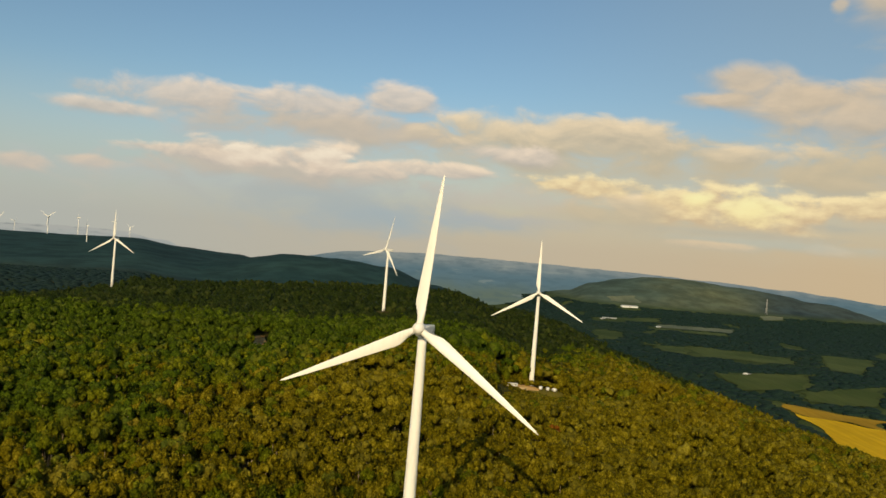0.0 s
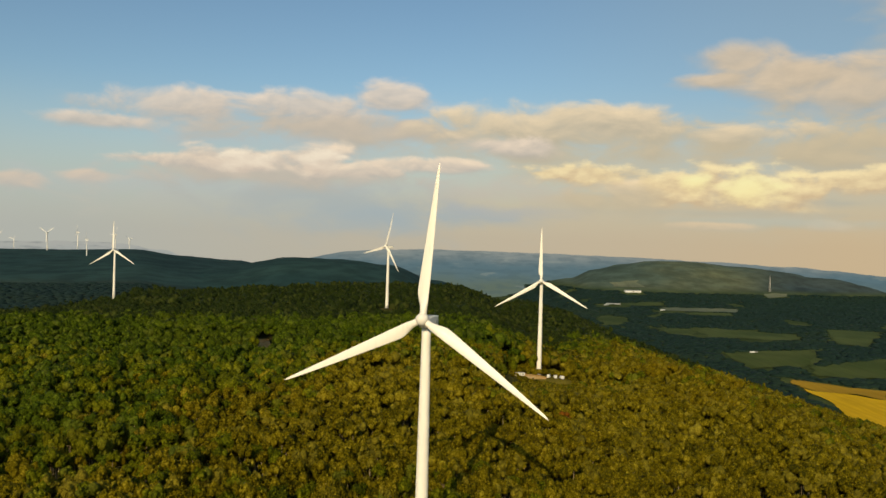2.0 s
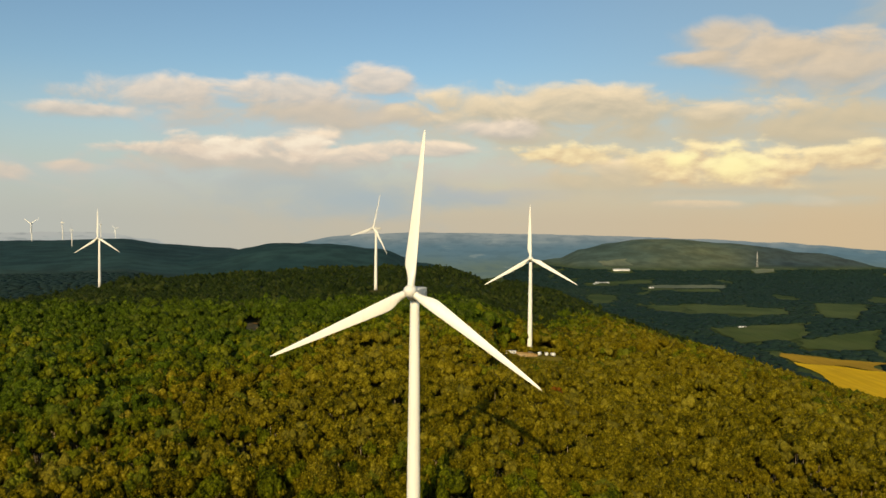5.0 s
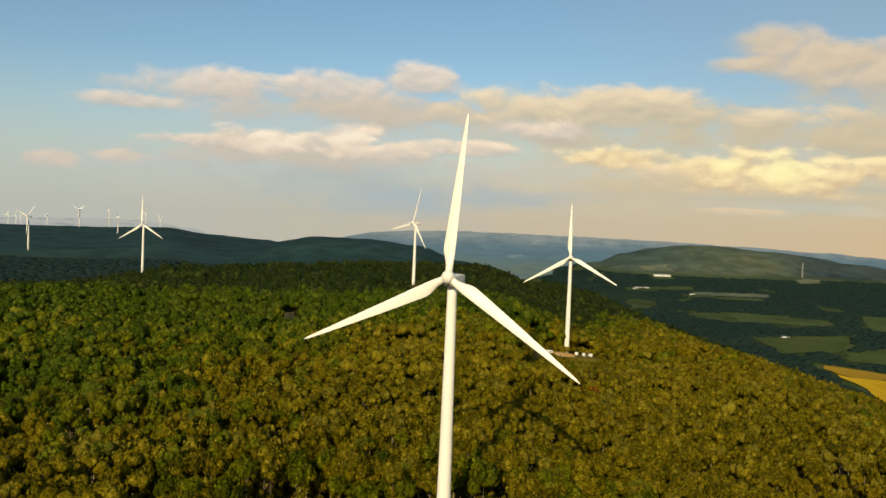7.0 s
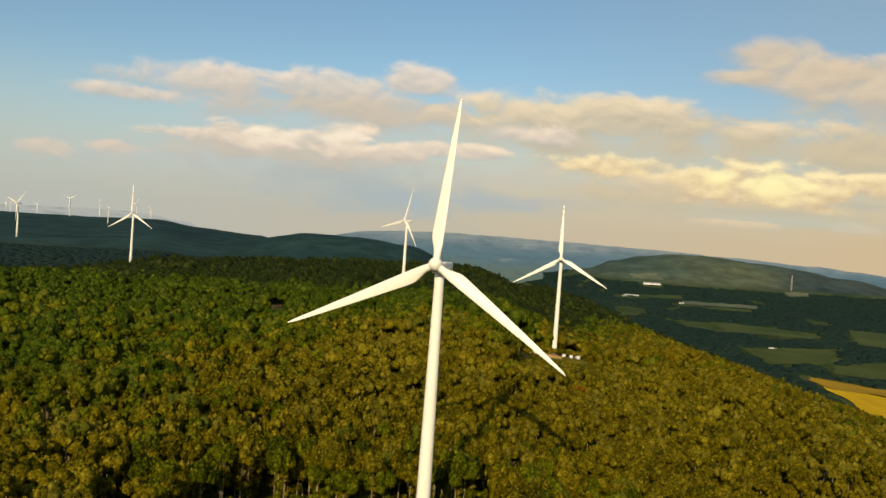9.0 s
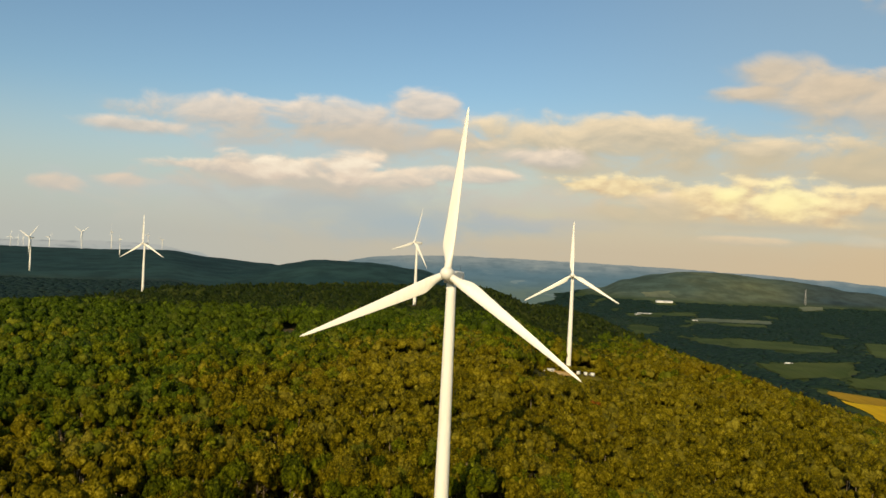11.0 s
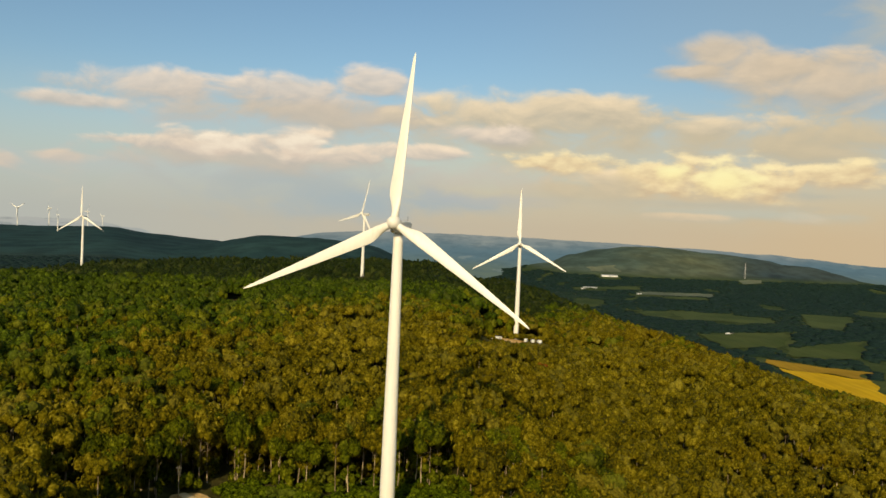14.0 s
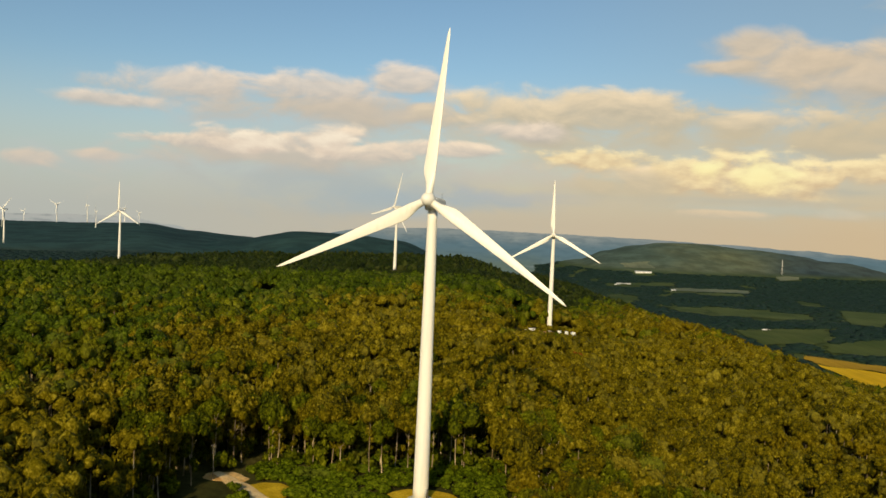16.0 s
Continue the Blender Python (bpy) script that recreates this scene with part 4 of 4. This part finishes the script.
patch("bare_earth", round_patch(-234, 174, 10, 4, 0.2, 12), GRAVEL, "pale gravel edge of the forest glade", 0.5)
ring = bmesh.new()
lathe(ring, [(3.6, -0.4), (3.6, 0.16), (3.45, 0.22), (2.2, 0.24)], 48)
tagged(part("foundation", ring, CONCRETE, None), "pale round concrete foundation under the turbine tower", "foundation", kind="structure")


def ribbon(name, points, widths, mat, label, lift, category="road"):
    """A track along points, lying on the land, with a crowned middle."""
    p = np.array(points, float)
    t = np.linspace(0, len(p) - 1, 14 * (len(p) - 1) + 1)
    x, y, wd = (np.interp(t, range(len(p)), c) for c in (p[:, 0], p[:, 1], widths))
    for _ in range(12):
        x[1:-1], y[1:-1] = (x[:-2] + 2 * x[1:-1] + x[2:]) / 4, (y[:-2] + 2 * y[1:-1] + y[2:]) / 4
    dx, dy = np.gradient(x), np.gradient(y)
    n = np.hypot(dx, dy)
    cols = []
    for o in (-0.5, -0.3, 0.0, 0.3, 0.5):
        ragged = 1 + 0.08 * np.sin(t * 5.3 + o * 9)
        px, py = x - dy / n * wd * o * ragged, y + dx / n * wd * o * ragged
        cols.append(np.column_stack([px, py, ground_z(px, py) + lift * (1 - 3.0 * o * o)]))
    v = np.stack(cols, 1).reshape(-1, 3)
    return tagged(new(name, mesh_of(name, v, grid_faces(5, len(x)), mat)), label, category, kind="structure")


patch("grass", round_patch(-40, 1, 8, 7, 0.2, 15), GRASS, "dry yellow grass verge at the track bend", 0.09)
patch("bare_earth", round_patch(-53.5, 9, 6, 5, 0.2, 17), EARTH, "brown bare earth where the track enters the woods", 0.12)
ribbon("road", [(-57, 12), (-52, 7), (-46.5, 1), (-38, -10), (-24, -25), (-4, -30), (18, -40), (40, -75)], [3.0, 4.4, 5.6, 6.4, 6.0, 6.0, 5.5, 5.0], GRAVEL, "pale gravel access track running past the turbine", 0.28)
ribbon("bare_earth", [(-128, 380), (-131, 395), (-142, 445), (-156, 512)], [8, 11, 11, 9], EARTH, "brown earth strip through the forest, lined up with the view", 0.4, "path")

pole = new("utility_pole")
pole.matrix_world = pose(-56.2, 5.5, gz(-56.2, 5.5))
tagged(pole, "slim weathered wooden pole beside the gravel track", "pole")
part("shaft", lathe(bmesh.new(), [(0.15, -0.4), (0.13, 3.0), (0.09, 9.9), (0.02, 10.0)], 12), WEATHERED, pole)
part("crossarm", box(bmesh.new(), (-0.7, -0.2, 9.2), (0.7, -0.1, 9.33), 0.02), WEATHERED, pole)
for px in (-0.6, 0.6):
    part("insulator", lathe(bmesh.new(), [(0.05, 9.33), (0.06, 9.43), (0.04, 9.53)], 8, Matrix.Translation((px, -0.15, 0))), GREY_PAINT, pole)


def shrub(x, y, radius, k):
    thing = new("shrub")
    thing.matrix_world = pose(x, y, gz(x, y) - 0.1, 0, 0, 47 * k % 360)
    stem = new("stem", TRUNK_MESH[k % len(TRUNK_MESH)])
    stem.parent, stem.scale = thing, (0.3, 0.3, radius * 0.8 / 13)
    leaves = new("foliage", SHRUB_MESH[k % len(SHRUB_MESH)])
    leaves.parent, leaves.location, leaves.scale = thing, (0, 0, radius * 0.30), (radius, radius, radius * 0.9)
    return tagged(thing, "bushy bright green shrub at the forest edge", "shrub", group="shrubs round the clearing")


sx, sy, rs = stand(-62, 48, -24, 44, 3.0, 77)
free = np.hypot(sx - 0.5, sy) > 11.2
free &= ~((np.hypot((sx + 30) / 20, (sy + 16) / 9) < 1)) & (np.hypot(sx + 40, sy - 1) > 6.5)
free &= ~((np.abs(sx + 49 + (sy - 8) * 0.70) < 5.0) & (sy < 24))
free &= in_clearing(sx, sy) | ((sy < 38) & (rs.uniform(size=sx.size) > 0.45))
free &= (sy > -13) | (sx > 10)
free &= np.hypot(sx + 55.8, sy - 5) > 4.5
sx, sy = sx[free], sy[free]
kept = np.sort(np.argsort(np.hypot(sx + 8, sy - 4))[:296])
sx, sy = sx[kept], sy[kept]
for k in range(len(sx)):
    shrub(sx[k], sy[k], rs.uniform(1.3, 2.7), k)

# rust-leaved trees below the second turbine
for k, (x, y, rad, tall_) in enumerate(((70.5, 221, 3.9, 15.6), (74, 224, 3.5, 15.8), (68, 225, 3.1, 15.2))):
    thing = new("tree")
    thing.matrix_world = pose(x, y, gz(x, y) - 0.1)
    stem = new("trunk", TRUNK_MESH[k])
    stem.parent, stem.scale = thing, (1, 1, (tall_ - rad * 0.6) / 13)
    leaves = new("crown", RUST_CROWN_MESH)
    leaves.parent, leaves.location, leaves.scale = thing, (0, 0, tall_ + 3 - rad * 1.1), (rad, rad, rad * 1.2)
    tagged(thing, "tree with rusty red-brown dying leaves among green crowns", "tree")


# ---- vehicles on the second turbine's pad ----
def van(x, y, turn, label):
    thing = new("van")
    thing.matrix_world = pose(x, y, gz(x, y) + 0.4, 0, 0, turn)
    tagged(thing, label, "van", group="vehicles on the turbine pad")
    shell = bmesh.new()
    side = [(-2.7, 0.45), (2.6, 0.45), (2.7, 1.1), (1.9, 1.35), (1.2, 2.25), (-2.55, 2.35), (-2.75, 2.1)]
    loops = [[shell.verts.new((px, w, pz)) for px, pz in side] for w in (-0.95, 0.95)]
    shell.faces.new(loops[0])
    shell.faces.new(loops[1][::-1])
    for k in range(7):
        shell.faces.new((loops[0][k], loops[1][k], loops[1][(k + 1) % 7], loops[0][(k + 1) % 7]))
    bmesh.ops.recalc_face_normals(shell, faces=shell.faces[:])
    bmesh.ops.bevel(shell, geom=shell.edges[:], offset=0.09, segments=2, affect="EDGES")
    part("body", shell, CAR_WHITE, thing)
    glass = bmesh.new()
    quad = [glass.verts.new(p) for p in ((1.93, -0.8, 1.42), (1.93, 0.8, 1.42), (1.28, 0.76, 2.16), (1.28, -0.76, 2.16))]
    glass.faces.new(quad)
    bmesh.ops.translate(glass, verts=glass.verts[:], vec=(0.05, 0, 0.05))
    part("windscreen", glass, CAR_GLASS, thing, "dark glass windscreen")
    for s in (-1, 1):
        part("side_window", box(bmesh.new(), (0.35, s * 0.96 - 0.01, 1.4), (1.3, s * 0.96 + 0.01, 2.0), 0.0), CAR_GLASS, thing)
        part("headlight", box(bmesh.new(), (2.62, s * 0.72 - 0.14, 0.85), (2.73, s * 0.72 + 0.14, 1.02), 0.02), GREY_PAINT, thing)
        for px in (-1.7, 1.75):
            tyre = part("wheel", lathe(bmesh.new(), [(0.2, -0.13), (0.36, -0.12), (0.38, 0.0), (0.36, 0.12), (0.2, 0.13)], 20, pose(px, s * 0.88, 0.38, 90, 0, 0)), RUBBER, thing)
            part("rim", lathe(bmesh.new(), [(0.2, -0.14), (0.2, 0.14), (0.05, 0.16)], 14, pose(px, s * 0.88, 0.38, 90, 0, 0)), GREY_PAINT, tyre)
    return thing


for x, y, turn in ((97.8, 488, 70), (103.2, 487, 94), (108.6, 486, 112)):
    van(x, y, turn, "white box van parked on the turbine pad").scale = (1.2, 1.2, 1.35)


def site_trailer(x, y, turn):
    thing = new("site_trailer")
    thing.matrix_world = pose(x, y, gz(x, y) + 0.36, 0, 0, turn)
    tagged(thing, "cream-white site trailer parked on the bare earth pad", "trailer")
    part("body", box(bmesh.new(), (-4.2, -1.3, 0.7), (4.2, 1.3, 3.2), 0.08), WALL_WHITE, thing)
    part("roof", box(bmesh.new(), (-4.35, -1.45, 3.2), (4.35, 1.45, 3.36), 0.04), ROOF, thing, "pale metal roof")
    part("door", box(bmesh.new(), (-0.45, -1.36, 0.9), (0.45, -1.29, 2.8), 0.02), GREY_PAINT, thing, "grey door")
    for px_ in (-2.6, 2.4):
        part("window", box(bmesh.new(), (px_ - 0.6, -1.34, 1.7), (px_ + 0.6, -1.29, 2.6), 0.02), CAR_GLASS, thing)
    for px_ in (-1.4, 1.4):
        for s in (-1, 1):
            part("wheel", lathe(bmesh.new(), [(0.15, -0.12), (0.36, -0.11), (0.38, 0.0), (0.36, 0.11), (0.15, 0.12)], 16, pose(px_, s * 1.1, 0.36, 90, 0, 0)), RUBBER, thing)
    return thing


site_trailer(72.5, 484.5, 4)


# ---- far buildings ----
def barn(x, y, length, width, wall_h, roof_h, turn, label, roof=ROOF, category="barn"):
    thing = new(category.replace(" ", "_"))
    thing.matrix_world = pose(x, y, gz(x, y), 0, 0, turn)
    tagged(thing, label, category, group="farm buildings in the valley")
    a, b = length / 2, width / 2
    part("wall", box(bmesh.new(), (-a, -b, -3), (a, b, wall_h)), WALL_WHITE, thing, smooth=False)
    for s in (-1, 1):
        gable = bmesh.new()
        tri = [gable.verts.new((s * a + o, yy, z)) for o in (-0.2 * s, 0) for yy, z in ((-b, wall_h), (b, wall_h), (0, wall_h + roof_h))]
        gable.faces.new(tri[:3]), gable.faces.new(tri[3:][::-1])
        for k in range(3):
            gable.faces.new((tri[k], tri[(k + 1) % 3], tri[3 + (k + 1) % 3], tri[3 + k]))
        bmesh.ops.recalc_face_normals(gable, faces=gable.faces[:])
        part("gable", gable, WALL_WHITE, thing, smooth=False)
        sheet = bmesh.new()
        e, t = 0.7, 0.25
        vs = [sheet.verts.new((px, s * yy, z + up)) for up in (0, t) for px in (-a - e, a + e) for yy, z in ((b + e, wall_h - e * roof_h / b), (0, wall_h + roof_h))]
        for f in ((0, 1, 3, 2), (4, 6, 7, 5), (0, 2, 6, 4), (1, 5, 7, 3), (0, 4, 5, 1), (2, 3, 7, 6)):
            sheet.faces.new([vs[k] for k in f])
        bmesh.ops.recalc_face_normals(sheet, faces=sheet.faces[:])
        part("roof", sheet, roof, thing, smooth=False)
        part("door" if s < 0 else "window", box(bmesh.new(), (-2 if s < 0 else 4, s * b - 0.12, 0.2 if s < 0 else 1.4), (2 if s < 0 else 7, s * b + 0.12, 3.6 if s < 0 else 2.8)), ROOF_DARK, thing)
    return thing


for x, y, l, wd, h, rh, turn, label, roof in (
        (848, 3500, 72, 22, 4.5, 3, 4, "long white warehouse with a pale metal roof", ROOF), (672, 3050, 54, 14, 2.6, 1.6, -3, "long low white farm shed", ROOF),
        (640, 3016, 20, 10, 2.4, 1.4, 8, "low white farm shed", ROOF), (815, 2850, 16, 9, 3.2, 2, 12, "white barn beside a pale field", ROOF),
        (722, 1695, 9, 6, 2.6, 1.8, 20, "white farmhouse at the edge of a meadow", WALL_WHITE), (733, 1702, 6, 4.5, 2.2, 1.2, -15, "small white farm shed", ROOF),
        (1010, 1420, 18, 12, 6, 5, 40, "pale farmhouse among dark trees", ROOF_DARK),
        (-108, 4382, 16, 12, 6, 3, 0, "white building on a far hillside", ROOF), (5, 4382, 16, 12, 6, 3, 0, "white building on a far hillside", ROOF)):
    barn(x, y, l, wd, h, rh, turn, label, roof)

mast = new("lattice_mast")
mx, my = 1520, 3650
mast.matrix_world = pose(mx, my, gz(mx, my))
tagged(mast, "tall pale lattice mast standing in the valley", "mast")
for sx_, sy_ in ((-1, -1), (1, -1), (1, 1), (-1, 1)):
    leg = bmesh.new()
    lathe(leg, [(0.6, -4), (0.5, 36), (0.4, 70)], 6)
    for v in leg.verts:
        k = 1 - max(0.0, v.co.z) / 82
        v.co.x += sx_ * 3.2 * k
        v.co.y += sy_ * 3.2 * k
    part("leg", leg, GREY_PAINT, mast)
for h in range(0, 70, 9):
    k = 3.2 * (1 - h / 82)
    part("brace", box(box(bmesh.new(), (-k, -k - 0.3, h), (k, -k + 0.3, h + 0.8)), (-k, k - 0.3, h), (k, k + 0.3, h + 0.8)), WALL_WHITE, mast)

# ---- woods of the hills and the valley ----
def inside_fields(x, y):
    hit = np.zeros(x.shape, bool)
    for corners, _, _ in FIELDS:
        c = np.array(corners, float)
        ok = np.ones(x.shape, bool)
        for k in range(4):
            a, b = c[k], c[(k + 1) % 4]
            ok &= (b[0] - a[0]) * (y - a[1]) - (b[1] - a[1]) * (x - a[0]) > -12 * np.hypot(*(b - a))
        hit |= ok
    return hit


hx, hy, rh = stand(-2700, 2700, 700, 4400, 19, 41)
hd = hy + 232
wood = (np.abs(hx) < 0.64 * hd + 60) & (np.hypot(hx, hd) < 4700)
hz = ground_z(hx, hy)
ridge_like = (hx > -720) & (hx < 640) & (hy < 1985) & (np.abs(hx) < 0.62 * (hy + 245) + 45) & (hz > -135)
meadow = waves(hx, hy, 520, 61) + 0.6 * waves(hx, hy, 230, 62)
valley = (hz < -118) & (hx > 350)
wood &= ~ridge_like & ~inside_fields(hx, hy) & ~(valley & (meadow > 0.8))
for bx, by in ((848, 3500), (672, 3050), (640, 3016), (815, 2850), (727, 1698), (1010, 1420)):
    wood &= ~((np.abs(hx - bx) < 55) & (hy < by + 20) & (hy > by - 90))
hx, hy, hz, valley = hx[wood], hy[wood], hz[wood], valley[wood]
hr = rh.uniform(10, 14, hx.size) * np.where((hx > 0) & (hy > 3300), 1.4, 1.12)
rows_ = np.column_stack([hx, hy, hz + 1.0, hr, rh.uniform(0.55, 0.8, hx.size) * np.where(hy > 2000, 0.36, 0.62), rh.uniform(0, 6.28, hx.size)])
scatter("distant_woods", CLUMPS, rows_[~valley & (hy < 2000)], FAR_LEAF, "woods below the far hills, darkened and blued by painted shade and haze", "woods", smooth=True)
scatter("valley_woods", CLUMPS, rows_[valley], VALLEY_LEAF, "dark green woods and hedges on the valley floor, blued by painted haze", "woods", smooth=True)
